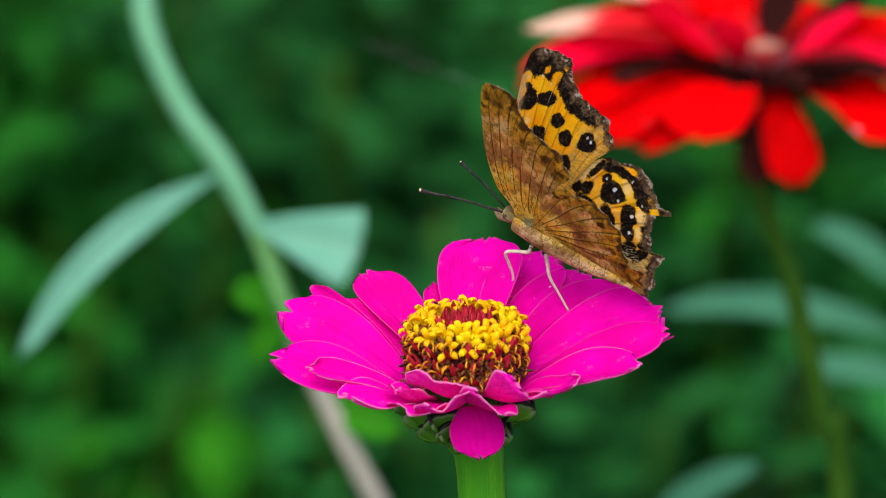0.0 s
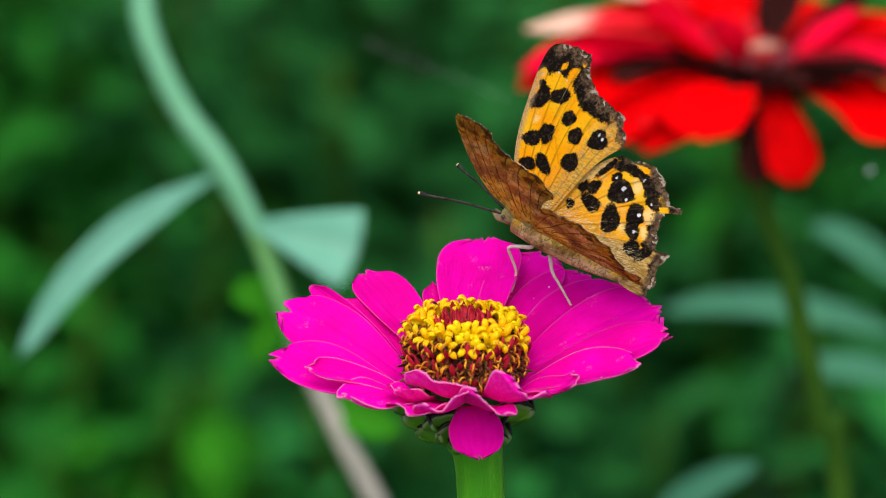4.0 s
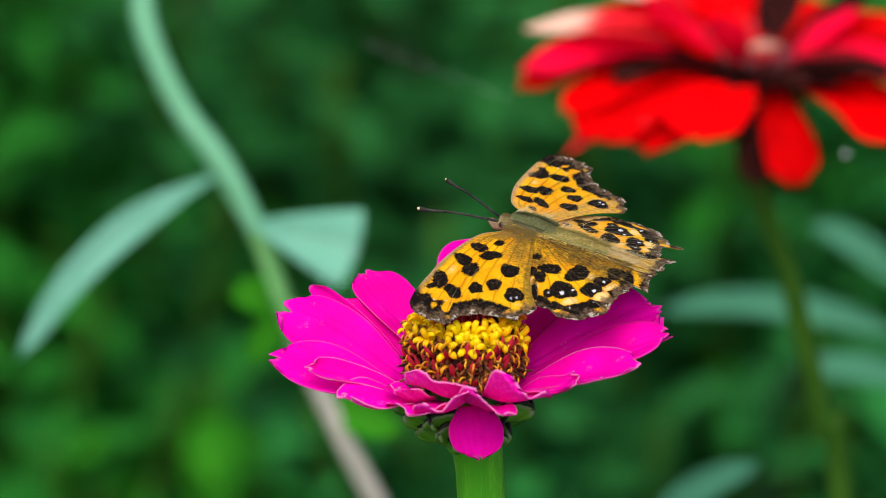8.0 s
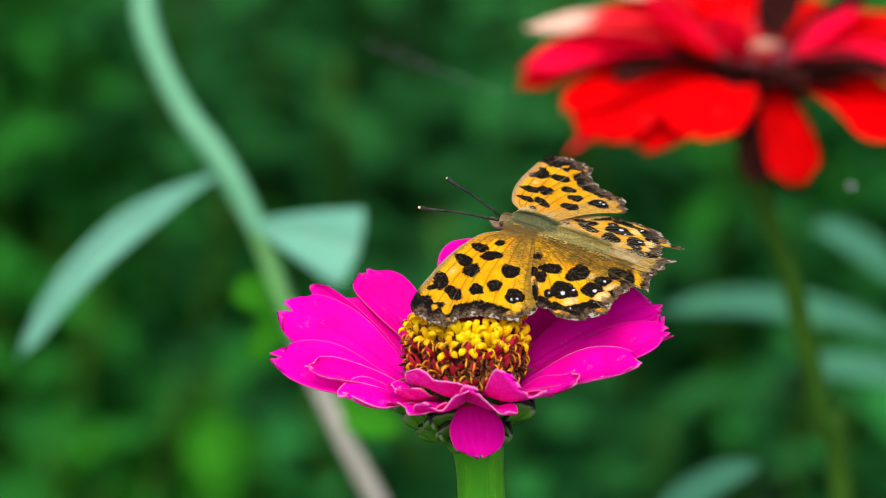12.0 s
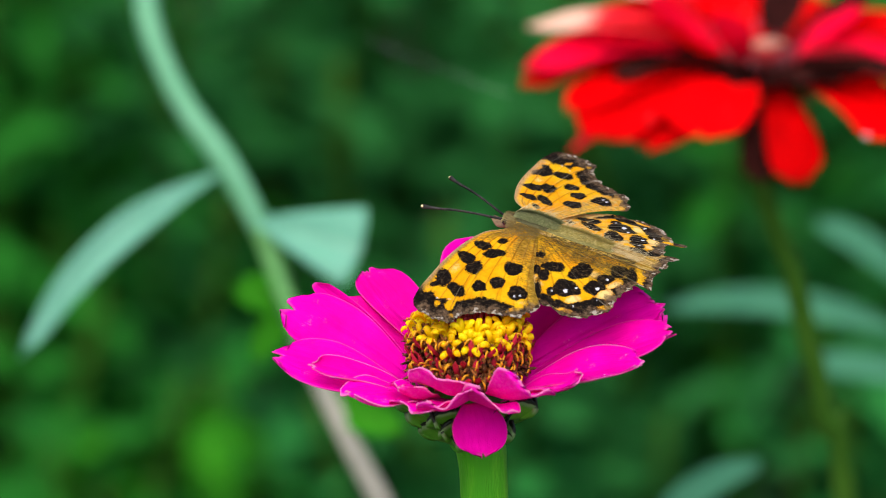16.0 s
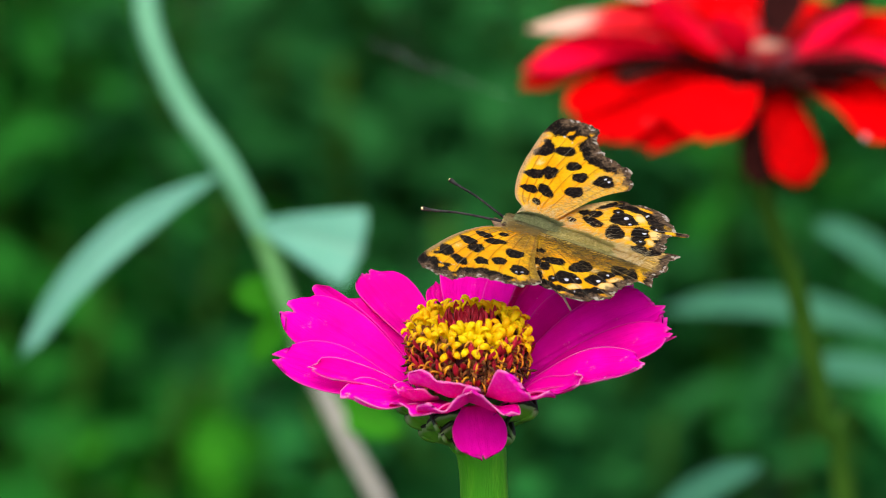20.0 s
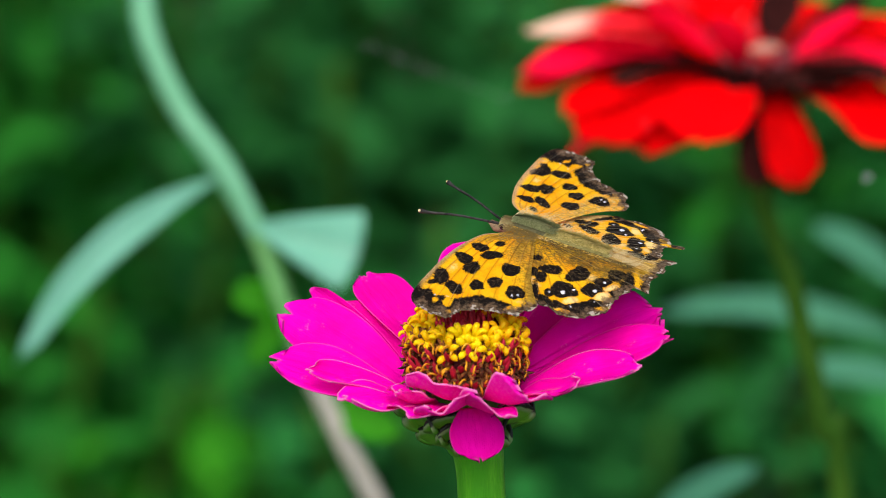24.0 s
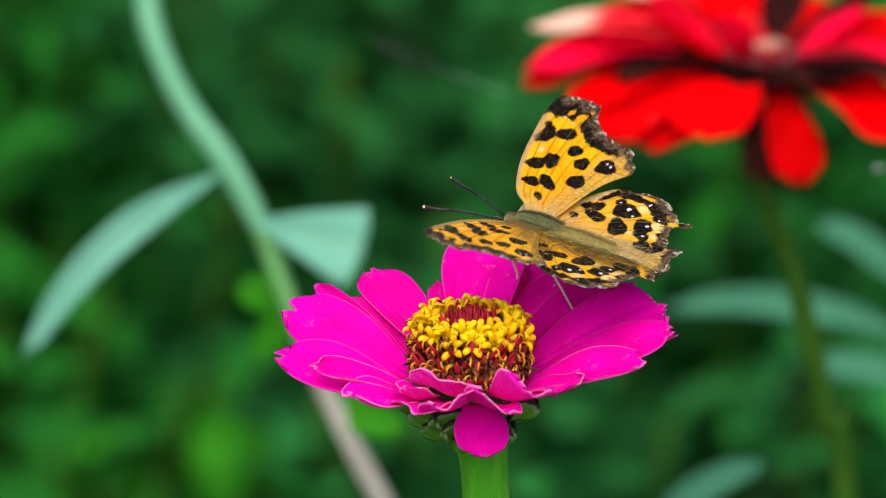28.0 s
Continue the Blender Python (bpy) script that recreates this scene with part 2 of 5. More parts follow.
def wing_top():
    """Upper side: golden orange scales, black spots, a brown margin with a pale fringe, a dusky base painted lighter
    for sheen on the right.
    """
    n = Net("wing_upper", 0.75, 0.36, 0.03)
    fuzz = n.math("ADD", n.math("MULTIPLY", n.math("SUBTRACT", n.noise(1300, 3), 0.5), 0.9), n.math("MULTIPLY", n.math("SUBTRACT", n.noise(4200, 4), 0.5), 1.3))
    fine = n.noise(5500, 3)
    tone = n.noise(240, 4)
    orange = n.mix(n.step(tone, 0.3, 0.7), (1.0, 0.40, 0.002), (1.0, 0.56, 0.010))
    orange = n.mix(n.math("MULTIPLY", n.step(n.noise(3000, 4, rough=0.7), 0.5, 0.68), 0.3), orange, (0.62, 0.22, 0.004))
    pale = n.step(n.math("ADD", n.attr("tint", 1), n.math("MULTIPLY", fuzz, 0.5)), 0.3, 0.75)
    orange = n.mix(n.math("MULTIPLY", pale, 0.92), orange, (1.0, 0.72, 0.28))
    dusk = n.step(n.math("ADD", n.attr("tint", 0), n.math("MULTIPLY", fuzz, 0.9)), 0.08, 0.85)
    orange = n.mix(n.math("MULTIPLY", dusk, 0.85), orange, n.mix(n.step(n.noise(2600, 4, (0.5, 1.6, 1.0), 0.7), 0.36, 0.66), n.mix(n.attr("lit_base"), (0.09, 0.055, 0.010), (0.46, 0.31, 0.09)), n.mix(n.attr("lit_base"), (0.40, 0.25, 0.045), (0.98, 0.78, 0.40))))
    vein = n.math("MULTIPLY", n.attr("mark", 2), 0.45)
    orange = n.mix(vein, orange, (0.20, 0.06, 0.005))
    black = n.step(n.math("ADD", n.attr("mark", 0), n.math("MULTIPLY", fuzz, 0.5)), 0.34, 0.64)
    c = n.mix(black, orange, n.mix(n.step(n.noise(2000, 4, rough=0.7), 0.5, 0.72), (0.010, 0.007, 0.006), (0.085, 0.055, 0.03)))
    brim = n.step(n.math("ADD", n.attr("rim"), n.math("MULTIPLY", fuzz, 0.5)), 0.35, 0.65)
    c = n.mix(n.math("MULTIPLY", brim, 0.8), c, n.mix(n.step(n.noise(2200, 4), 0.35, 0.65), (0.05, 0.03, 0.018), (0.22, 0.14, 0.08)))
    white = n.step(n.math("ADD", n.attr("mark", 1), n.math("MULTIPLY", fuzz, 0.4)), 0.42, 0.6)
    c = n.mix(white, c, (0.75, 0.74, 0.85))
    n.b.inputs["Sheen Weight"].default_value = 0.45
    n.b.inputs["Sheen Roughness"].default_value = 0.25
    n.b.inputs["Sheen Tint"].default_value = (1.0, 0.86, 0.62, 1)
    fringe = n.step(n.math("ADD", n.attr("rim"), n.math("MULTIPLY", n.math("SUBTRACT", n.noise(1500, 2), 0.5), 0.9)), 0.97, 1.05)
    c = n.mix(n.math("MULTIPLY", fringe, 0.7), c, (0.62, 0.54, 0.45))
    c = n.mix(n.math("MULTIPLY", n.attr("costa"), 0.75), c, n.mix(n.step(fine, 0.3, 0.6), (0.24, 0.15, 0.07), (0.60, 0.42, 0.25)))
    n.colour(c)
    n.bump(n.math("ADD", fine, n.math("MULTIPLY", n.attr("mark", 2), 1.5)), 0.5, 0.0001)
    return n.m


def wing_under(name, fold=False):
    """Underside like bark: tan base with dark scribbles, a purplish-brown band, a paler zone, an ochre and dark border, dark veins."""
    n = Net(name, 0.7, 0.40, 0.04)
    fuzz = n.math("SUBTRACT", n.noise(420, 5, rough=0.62), 0.5)
    fleck = n.noise(950, 3, (1.5, 0.6, 1.0))
    grain = n.noise(4500, 3)
    f = n.math("ADD", n.attr("tint", 2), n.math("MULTIPLY", fuzz, 0.42))
    cloud = n.noise(330, 3)
    tan = n.mix(n.step(cloud, 0.35, 0.65), (0.80, 0.47, 0.025), (1.0, 0.80, 0.16))
    c = n.mix(n.step(f, 0.38, 0.48), tan, (0.48, 0.23, 0.06))
    c = n.mix(n.step(f, 0.54, 0.64), c, n.mix(n.step(cloud, 0.4, 0.6), (0.62, 0.35, 0.04), (0.90, 0.60, 0.20)))
    c = n.mix(n.step(f, 0.76, 0.84), c, n.mix(n.step(n.noise(520, 3), 0.40, 0.56), (0.10, 0.05, 0.010), (0.78, 0.42, 0.03)))
    if fold:
        c = n.mix(n.step(n.math("ADD", n.attr("tint", 0), fuzz), -0.1, 0.35), tan, n.mix(n.step(cloud, 0.4, 0.6), (0.44, 0.24, 0.11), (0.80, 0.54, 0.30)))
    c = n.mix(n.math("MULTIPLY", n.step(n.noise(260, 4, rough=0.65), 0.52, 0.60), 0.6), c, (0.22, 0.095, 0.014))
    line = n.step(n.math("ABSOLUTE", n.math("SUBTRACT", fleck, 0.5)), 0.045, 0.014)
    c = n.mix(n.math("MULTIPLY", n.math("MULTIPLY", line, n.step(n.noise(600, 2), 0.42, 0.54)), 0.65), c, (0.07, 0.03, 0.01))
    dash = n.step(n.noise(1500, 2, (2.2, 0.7, 1.0)), 0.62, 0.68)
    c = n.mix(n.math("MULTIPLY", dash, 0.55), c, (0.10, 0.045, 0.012))
    c = n.mix(n.math("MULTIPLY", n.step(grain, 0.5, 0.75), 0.2), c, (0.24, 0.12, 0.04))
    c = n.mix(n.math("MULTIPLY", n.step(n.attr("mark", 2), 0.3, 0.7), 0.85), c, (0.05, 0.02, 0.008))
    c = n.mix(n.math("MULTIPLY", n.step(n.attr("rim"), 0.85, 1.0), 0.75), c, (0.06, 0.035, 0.02))
    n.colour(c, n.mix(0.18, c, (1.0, 0.50, 0.05)))
    n.bump(n.math("ADD", fleck, n.math("MULTIPLY", n.attr("mark", 2), 1.5)), 0.5, 0.0001)
    return n.m



M = {
    "pink": petal_material("pink_petal", (0.80, 0.0, 0.34), (1.0, 0.0, 0.55), (0.95, 0.25, 0.58), 0.34),
    # the same pink with a stronger painted light on its rim
    "pink_lit_rim": petal_material("lit_rim_pink_petal", (0.80, 0.0, 0.34), (1.0, 0.0, 0.55), (0.98, 0.32, 0.62), 0.34, rim=0.75),
    "red": petal_material("red_petal", (0.62, 0.0, 0.001), (1.0, 0.0, 0.002), (0.95, 0.004, 0.02), 0.18, 0.02, 0.3),
    "faded": petal_material("faded_petal", (0.70, 0.01, 0.02), (0.95, 0.03, 0.05), (0.8, 0.6, 0.5), 0.18, 0.03, 0.3, (0.88, 0.55, 0.40)),
    "crimson": petal_material("crimson_petal", (0.72, 0.0, 0.016), (1.0, 0.002, 0.045), (0.9, 0.03, 0.08), 0.18, 0.03, 0.3),
    # near-black, for a withered hanging petal and for painted shade in the bloom
    "withered_shade": plain("withered_shade_petal", (0.010, 0.003, 0.003), (0.045, 0.010, 0.008), 300, 0.9, 0.0, 0.0, 0.02),
    "yellow": plain("yellow_floret", (1.0, 0.60, 0.0), (1.0, 0.85, 0.003), 900, 0.5, 0.45, 0.0, 0.2),
    "amber": plain("amber_style", (0.62, 0.24, 0.005), (0.85, 0.42, 0.01), 900, 0.5, 0.2),
    "wilted": plain("wilted_floret", (0.05, 0.014, 0.004), (0.30, 0.10, 0.012), 1400, 0.8, 0.0, 0.0002),
    "chaff": plain("red_chaff", (0.36, 0.004, 0.012), (0.80, 0.04, 0.08), 800, 0.5, 0.3),
    "core": plain("disc_core", (0.05, 0.008, 0.01), (0.16, 0.015, 0.02), 700, 0.8),
    "bract": bract_material(),
    "stem": plain("green_stem", (0.06, 0.36, 0.006), (0.19, 0.60, 0.03), 420, 0.38, 0.1, 0.0003, 0.5, (1, 1, 0.1)),
    "pale_stem": plain("pale_stem", (0.12, 0.38, 0.19), (0.21, 0.51, 0.31), 90, 0.5, 0.1, 0.0002, 0.4, (1, 1, 0.2)),
    "mid_stem": plain("mid_stem", (0.09, 0.30, 0.07), (0.16, 0.40, 0.12), 90, 0.5, 0.1, 0.0002, 0.4, (1, 1, 0.2)),
    "dry_stem": plain("dry_stem", (0.25, 0.24, 0.19), (0.36, 0.34, 0.28), 90, 0.6, 0.0, 0.0002, 0.4, (1, 1, 0.2)),
    "dark_stem": plain("dark_stem", (0.018, 0.07, 0.005), (0.045, 0.12, 0.010), 90, 0.7, 0.0, 0.0, 0.08),
    "pale_leaf": leaf_material("pale_leaf", (0.14, 0.45, 0.29), (0.24, 0.58, 0.42), (0.31, 0.55, 0.4)),
    "leaf": leaf_material("leaf", (0.008, 0.12, 0.012), (0.026, 0.25, 0.020), (0.07, 0.23, 0.05), 0.3, 0.75),
    "leaf_b": leaf_material("blue_leaf", (0.010, 0.13, 0.024), (0.030, 0.26, 0.046), (0.07, 0.22, 0.07), 0.3, 0.75),
    "leaf_y": leaf_material("bright_leaf", (0.02, 0.19, 0.006), (0.05, 0.34, 0.012), (0.1, 0.27, 0.03), 0.35, 0.75),
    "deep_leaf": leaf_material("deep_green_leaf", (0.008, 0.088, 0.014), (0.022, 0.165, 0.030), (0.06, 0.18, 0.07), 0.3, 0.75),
    "teal_leaf": leaf_material("teal_leaf", (0.05, 0.22, 0.12), (0.09, 0.32, 0.18), (0.14, 0.34, 0.22), 0.3, 0.6),
    "top": wing_top(), "under": wing_under("wing_underside"),
    "fur": plain("body_fur", (0.10, 0.095, 0.04), (0.24, 0.22, 0.10), 2500, 0.8, 0.0, 0.0002),
    "fur_gold": plain("golden_body_fur", (0.28, 0.24, 0.07), (0.56, 0.48, 0.18), 2500, 0.8, 0.0, 0.0002),
    "hair": plain("hair", (0.22, 0.17, 0.05), (0.46, 0.37, 0.16), 3000, 0.7, 0.3),
    "hair_green": plain("thorax_hair", (0.19, 0.21, 0.08), (0.56, 0.56, 0.28), 3000, 0.7, 0.3),
    # lighter hair colour that paints the sheen on the right wings
    "hair_lit": plain("lit_wing_hair", (0.66, 0.54, 0.24), (0.95, 0.84, 0.56), 3000, 0.7, 0.3),
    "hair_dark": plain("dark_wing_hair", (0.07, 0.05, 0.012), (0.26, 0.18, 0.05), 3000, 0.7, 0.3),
    "hair_olive": plain("olive_gold_hair", (0.44, 0.36, 0.09), (0.92, 0.78, 0.36), 3000, 0.7, 0.3),
    "face": plain("face", (0.10, 0.06, 0.03), (0.34, 0.22, 0.12), 2500, 0.8, 0.0, 0.0002),
    "fold": wing_under("wing_fold", True),
    "eye": plain("eye", (0.016, 0.008, 0.006), (0.04, 0.02, 0.014), 4000, 0.4),
    "horn": plain("antenna", (0.004, 0.004, 0.004), (0.07, 0.065, 0.06), 1600, 0.6, 0.0, 0.0, 0.1),
    "horn_tip": plain("antenna_tip", (0.7, 0.5, 0.2), (0.8, 0.65, 0.35), 3000, 0.5),
    "leg": plain("pale_leg", (0.55, 0.40, 0.33), (0.72, 0.58, 0.50), 3000, 0.6),
    "cover": leaf_material("ground_cover", (0.008, 0.09, 0.012), (0.024, 0.17, 0.02), (0.06, 0.18, 0.04), 0.3, 0.75),
    "soil": plain("soil", (0.018, 0.014, 0.010), (0.06, 0.045, 0.03), 25, 0.9, 0.0, 0.004),
    "bark": plain("bark", (0.03, 0.022, 0.015), (0.08, 0.06, 0.04), 60, 0.9, 0.0, 0.002),
    "web": plain("spider_silk", (0.6, 0.6, 0.62), (0.8, 0.8, 0.82), 4000, 0.3),
}


# ---- mesh helpers ----
def mesh_of(name, verts, faces, mats, smooth=True, attrs=None, slots=None):
    me = bpy.data.meshes.new(name)
    me.from_pydata([tuple(v) for v in verts], [], faces)
    for m in mats:
        me.materials.append(m)
    if smooth:
        me.polygons.foreach_set("use_smooth", [True] * len(faces))
    if slots is not None:
        me.polygons.foreach_set("material_index", slots)
    for key, vals in (attrs or {}).items():
        vals = np.asarray(vals, dtype=np.float32)
        if vals.ndim == 1:
            me.attributes.new(key, "FLOAT", "POINT").data.foreach_set("value", vals)
        else:
            me.attributes.new(key, "FLOAT_COLOR", "POINT").data.foreach_set("color", vals.ravel())
    me.update()
    return me


def part(name, me, parent, label="", m=None):
    """Links a mesh as one part under a thing or a part."""
    ob = new(name, me)
    ob.parent = parent
    if m is not None:
        ob.matrix_basis = m
    return tagged(ob, label)


def thing(name, label, category, m=None, group="", kind=""):
    ob = new(name)
    ob.empty_display_size = 0.01
    if m is not None:
        ob.matrix_basis = m
    return tagged(ob, label, category, group, kind)


def grid_faces(nu, nv, off=0, flip=False, loop=False):
    out = []
    for i in range(nu - 1):
        for j in range(nv if loop else nv - 1):
            k = (j + 1) % nv
            f = (off + i * nv + j, off + (i + 1) * nv + j, off + (i + 1) * nv + k, off + i * nv + k)
            out.append(f[::-1] if flip else f)
    return out


def curve_points(pts, n):
    """A smooth line through the points."""
    pts = [Vector(p) for p in pts]
    out, segs = [], len(pts) - 1
    for i in range(n):
        s = i / (n - 1) * segs
        k = min(int(s), segs - 1)
        f = s - k
        a, b = pts[k], pts[k + 1]
        p0 = pts[k - 1] if k else a * 2 - b
        p3 = pts[k + 2] if k + 2 <= segs else b * 2 - a
        out.append(0.5 * (2 * a + (b - p0) * f + (2 * p0 - 5 * a + 4 * b - p3) * f * f + (3 * a - p0 - 3 * b + p3) * f ** 3))
    return out


def tube(name, pts, radii, mats, n=24, ring=10, ribs=0.0):
    """A tapering round rod along a smooth line, closed at both ends."""
    line = curve_points(pts, n)
    verts, up = [], Vector((0.13, 0.31, 0.94))
    for i, p in enumerate(line):
        d = (line[min(i + 1, n - 1)] - line[max(i - 1, 0)]).normalized()
        sx = d.cross(up)
        if sx.length < 0.2:
            sx = d.cross(Vector((1, 0, 0)))
        sx.normalize()
        sy = d.cross(sx)
        t = i / (n - 1) * (len(radii) - 1)
        k = min(int(t), len(radii) - 2)
        r = radii[k] + (radii[k + 1] - radii[k]) * (t - k)
        for j in range(ring):
            a = 2 * math.pi * j / ring
            rr = r * (1 + ribs * math.cos(a * 5))
            verts.append(p + sx * (math.cos(a) * rr) + sy * (math.sin(a) * rr))
    faces = grid_faces(n, ring, loop=True)
    faces.append(tuple(range(ring)))
    faces.append(tuple(reversed(range((n - 1) * ring, n * ring))))
    return mesh_of(name, verts, faces, mats)


def blob(name, centre, size, mats, rough=0.0, n=14, ring=18):
    """A rounded body, longer or flatter as its three half-sizes say, slightly uneven."""
    verts = []
    for i in range(n):
        th = math.pi * (i + 0.001) / (n - 1 + 0.002)
        for j in range(ring):
            ph = 2 * math.pi * j / ring
            d = Vector((math.cos(th), math.sin(th) * math.cos(ph), math.sin(th) * math.sin(ph)))
            k = 1 + rough * noise.noise(d * 3)
            verts.append(Vector(centre) + Vector((d.x * size[0], d.y * size[1], d.z * size[2])) * k)
    return mesh_of(name, verts, grid_faces(n, ring, loop=True), mats)


def strap(name, length, width, rise, mats, cup=0.15, root=0.25, tip=0.35, notch=0.0, wave=0.0, twist=0.0, thick=0.00022,
          nu=18, nv=13, seed=0, shoulder=0.62, ridge=0.0, side=0.0, hem=(0, 0.0), lift=(0.0, 0.0), teeth=0.018, crease=()):
    """A petal, bract or leaf along +X: 'rise' lists its slope in degrees from root to tip, 'cup' lifts its edges,
    'root' and 'tip' are its width there, 'notch' cuts the tip, 'side' bends it sideways, 'hem' turns one margin down (its side, its share),
    'lift' raises the margins at the tip, 'crease' lists grooves (place across, depth)."""
    rnd = random.Random(seed)
    ph = [rnd.uniform(0, 6.28) for _ in range(4)]
    x = z = 0.0
    spine = []
    for i in range(nu):
        t = i / (nu - 1)
        k = t * (len(rise) - 1)
        a = min(int(k), len(rise) - 2)
        s = radians(rise[a] + (rise[a + 1] - rise[a]) * (k - a))
        if i:
            x += math.cos(s) * length / (nu - 1)
            z += math.sin(s) * length / (nu - 1)
        spine.append((x, z, s))
    verts, across, along, turned = [], [], [], []
    for lay in (0, 1):
        for i, (x, z, s) in enumerate(spine):
            t = i / (nu - 1)
            if t < shoulder:
                f = t / shoulder
                w = root + (1 - root) * math.sin(f * math.pi / 2) ** 1.25
            else:
                f = (t - shoulder) / (1 - shoulder)
                w = tip + (1 - tip) * math.sqrt(max(0.0, 1 - f ** 2.4))
            for j in range(nv):
                v = j / (nv - 1) * 2 - 1
                # the tip is rounded with small uneven teeth
                cut = -(abs(v) ** 3) * 0.05 * length * t ** 4 - notch * length * math.exp(-(v / 0.22) ** 2) * t ** 8
                cut += teeth * length * (math.sin(v * 5.5 + ph[0]) + 0.45 * math.sin(v * 15 + ph[3])) * t ** 6 * (notch > 0)
                over = max(0.0, v * hem[0] - (1 - hem[1])) if hem[0] else 0.0
                y = (v - hem[0] * over * 0.95) * w * width / 2 + side * length * (t * t - t)
                h = cup * width * (v * v - 0.3) * (0.35 + 0.65 * math.sin(math.pi * min(1, t * 1.1))) * w
                h += ridge * width * math.exp(-(v / 0.12) ** 2) + wave * width * math.sin(t * 9 + ph[1] + v * 1.5) * abs(v) * t
                h += wave * 0.6 * width * math.sin(v * 4 + ph[2]) * t
                h += twist * v * width * t
                h += (lift[0] * max(0.0, -v) ** 2 + lift[1] * max(0.0, v) ** 2) * width * t * t - over * w * width * 0.55 * min(1.0, 2.2 * (1 - t) + 0.25)
                for place, deep in crease:
                    h -= deep * width * math.exp(-((v - place) / 0.09) ** 2) * min(1.0, t * 3) * (1.1 - t)
                h -= lay * thick
                verts.append((x + math.cos(s) * cut - math.sin(s) * h, y, z + math.sin(s) * cut + math.cos(s) * h))
                across.append((v + 1) / 2)
                along.append(t)
                turned.append(min(1.0, over * 8) if not lay else 1.0)
    m = nu * nv
    faces = grid_faces(nu, nv) + grid_faces(nu, nv, m, True)
    rim = [j for j in range(nv)] + [i * nv + nv - 1 for i in range(1, nu)] + [(nu - 1) * nv + j for j in range(nv - 2, -1, -1)] + \
        [i * nv for i in range(nu - 2, 0, -1)]
    for a, b in zip(rim, rim[1:] + rim[:1]):
        faces.append((a, b, b + m, a + m))
    return mesh_of(name, verts, faces, mats, attrs={"across": across, "along": along, "turned": turned})


def merge(name, pieces, mats):
    """Joins (verts, faces) pieces placed by matrices into one mesh, keeping across and along."""
    verts, faces, ac, al = [], [], [], []
    for me, m in pieces:
        o = len(verts)
        verts += [m @ v.co for v in me.vertices]
        faces += [tuple(o + i for i in p.vertices) for p in me.polygons]
        n = len(me.vertices)
        buf = np.zeros(n, dtype=np.float32)
        for key, lst in (("across", ac), ("along", al)):
            at = me.attributes.get(key)
            if at:
                at.data.foreach_get("value", buf)
            lst += buf.tolist()
    return mesh_of(name, verts, faces, mats, attrs={"across": ac, "along": al})


# ---- ground ----
rng = random.Random(4)
gv, N = [], 61
for i in range(N):
    for j in range(N):
        sx, sy = (i / (N - 1) * 2 - 1), (j / (N - 1) * 2 - 1)
        x, y = math.copysign(abs(sx) ** 4 * 400 + abs(sx) * 1.5, sx), math.copysign(abs(sy) ** 4 * 400 + abs(sy) * 1.5, sy)
        gv.append((x, y, 0.012 * noise.noise(Vector((x * 9, y * 9, 0))) if abs(x) + abs(y) < 6 else 0))
ground = new("ground", mesh_of("ground", gv, grid_faces(N, N), [M["soil"]]))
tagged(ground, "dark crumbly garden soil under the plants", "soil", kind="structure")


# ---- the zinnias ----
def ray(parent, az, reach, height, width, bend=8, mat="pink", r0=6.0, z0=0.0, roll=0.0, label="", **kw):
    """A ray petal that ends 'reach' from the axis and 'height' above the rim (mm)."""
    span = reach - r0
    el = math.degrees(math.atan2(height - z0, span))
    length = math.hypot(span, height - z0) * 1.02
    me = strap("petal", length * MM, width * MM, [el + bend, el + bend * 0.3, el - bend * 0.6, el - bend * 1.3], [M[mat]],
               seed=int(az * 7 + reach * 13), nu=22, nv=23, **kw)
    return part("petal", me, parent, label, pose(0, 0, z0 * MM, 0, 0, az) @ pose(r0 * MM, 0, 0) @ pose(0, 0, 0, 0, -el, 0) @ pose(0, 0, 0, roll, 0, 0) @ pose(0, 0, 0, 0, el, 0))


def floret_mesh(seed):
    """An open star floret: a short tube with five lobes curling out."""
    rnd = random.Random(seed)
    pieces = [(tube("t", [(0, 0, -3.2 * MM), (0, 0, -1.2 * MM), (0, 0, 0.2 * MM)], [0.35 * MM, 0.42 * MM, 0.7 * MM], [], 5, 7), Matrix())]
    for k in range(5):
        lobe = strap("l", rnd.uniform(2.7, 3.5) * MM, 0.92 * MM, [88, 74, 34, -62], [], cup=-0.3, root=0.75, tip=0.3, thick=0.00022, nu=9, nv=5, shoulder=0.4)
        pieces.append((lobe, pose(0, 0, -0.2 * MM, 0, 0, k * 72 + rnd.uniform(-14, 14)) @ pose(0.3 * MM, 0, 0, 0, rnd.uniform(-25, 20), 0)))
    return merge("floret", pieces, [M["yellow"]])


def wilted_mesh(seed):
    """A spent floret: a crumpled brown tube end."""
    rnd = random.Random(seed)
    pieces = []
    for k in range(7):
        lobe = strap("l", rnd.uniform(1.1, 2.5) * MM, 0.42 * MM, [75, 45, rnd.uniform(-30, 30), rnd.uniform(-160, 60)], [], cup=-0.5, root=0.7, tip=0.15, thick=0.00012, nu=7, nv=4)
        pieces.append((lobe, pose(0, 0, 0, rnd.uniform(-35, 35), rnd.uniform(-35, 35), k * 51 + rnd.uniform(-20, 20)) @ pose(0.15 * MM, 0, 0)))
    return merge("wilted", pieces, [M["wilted"]])


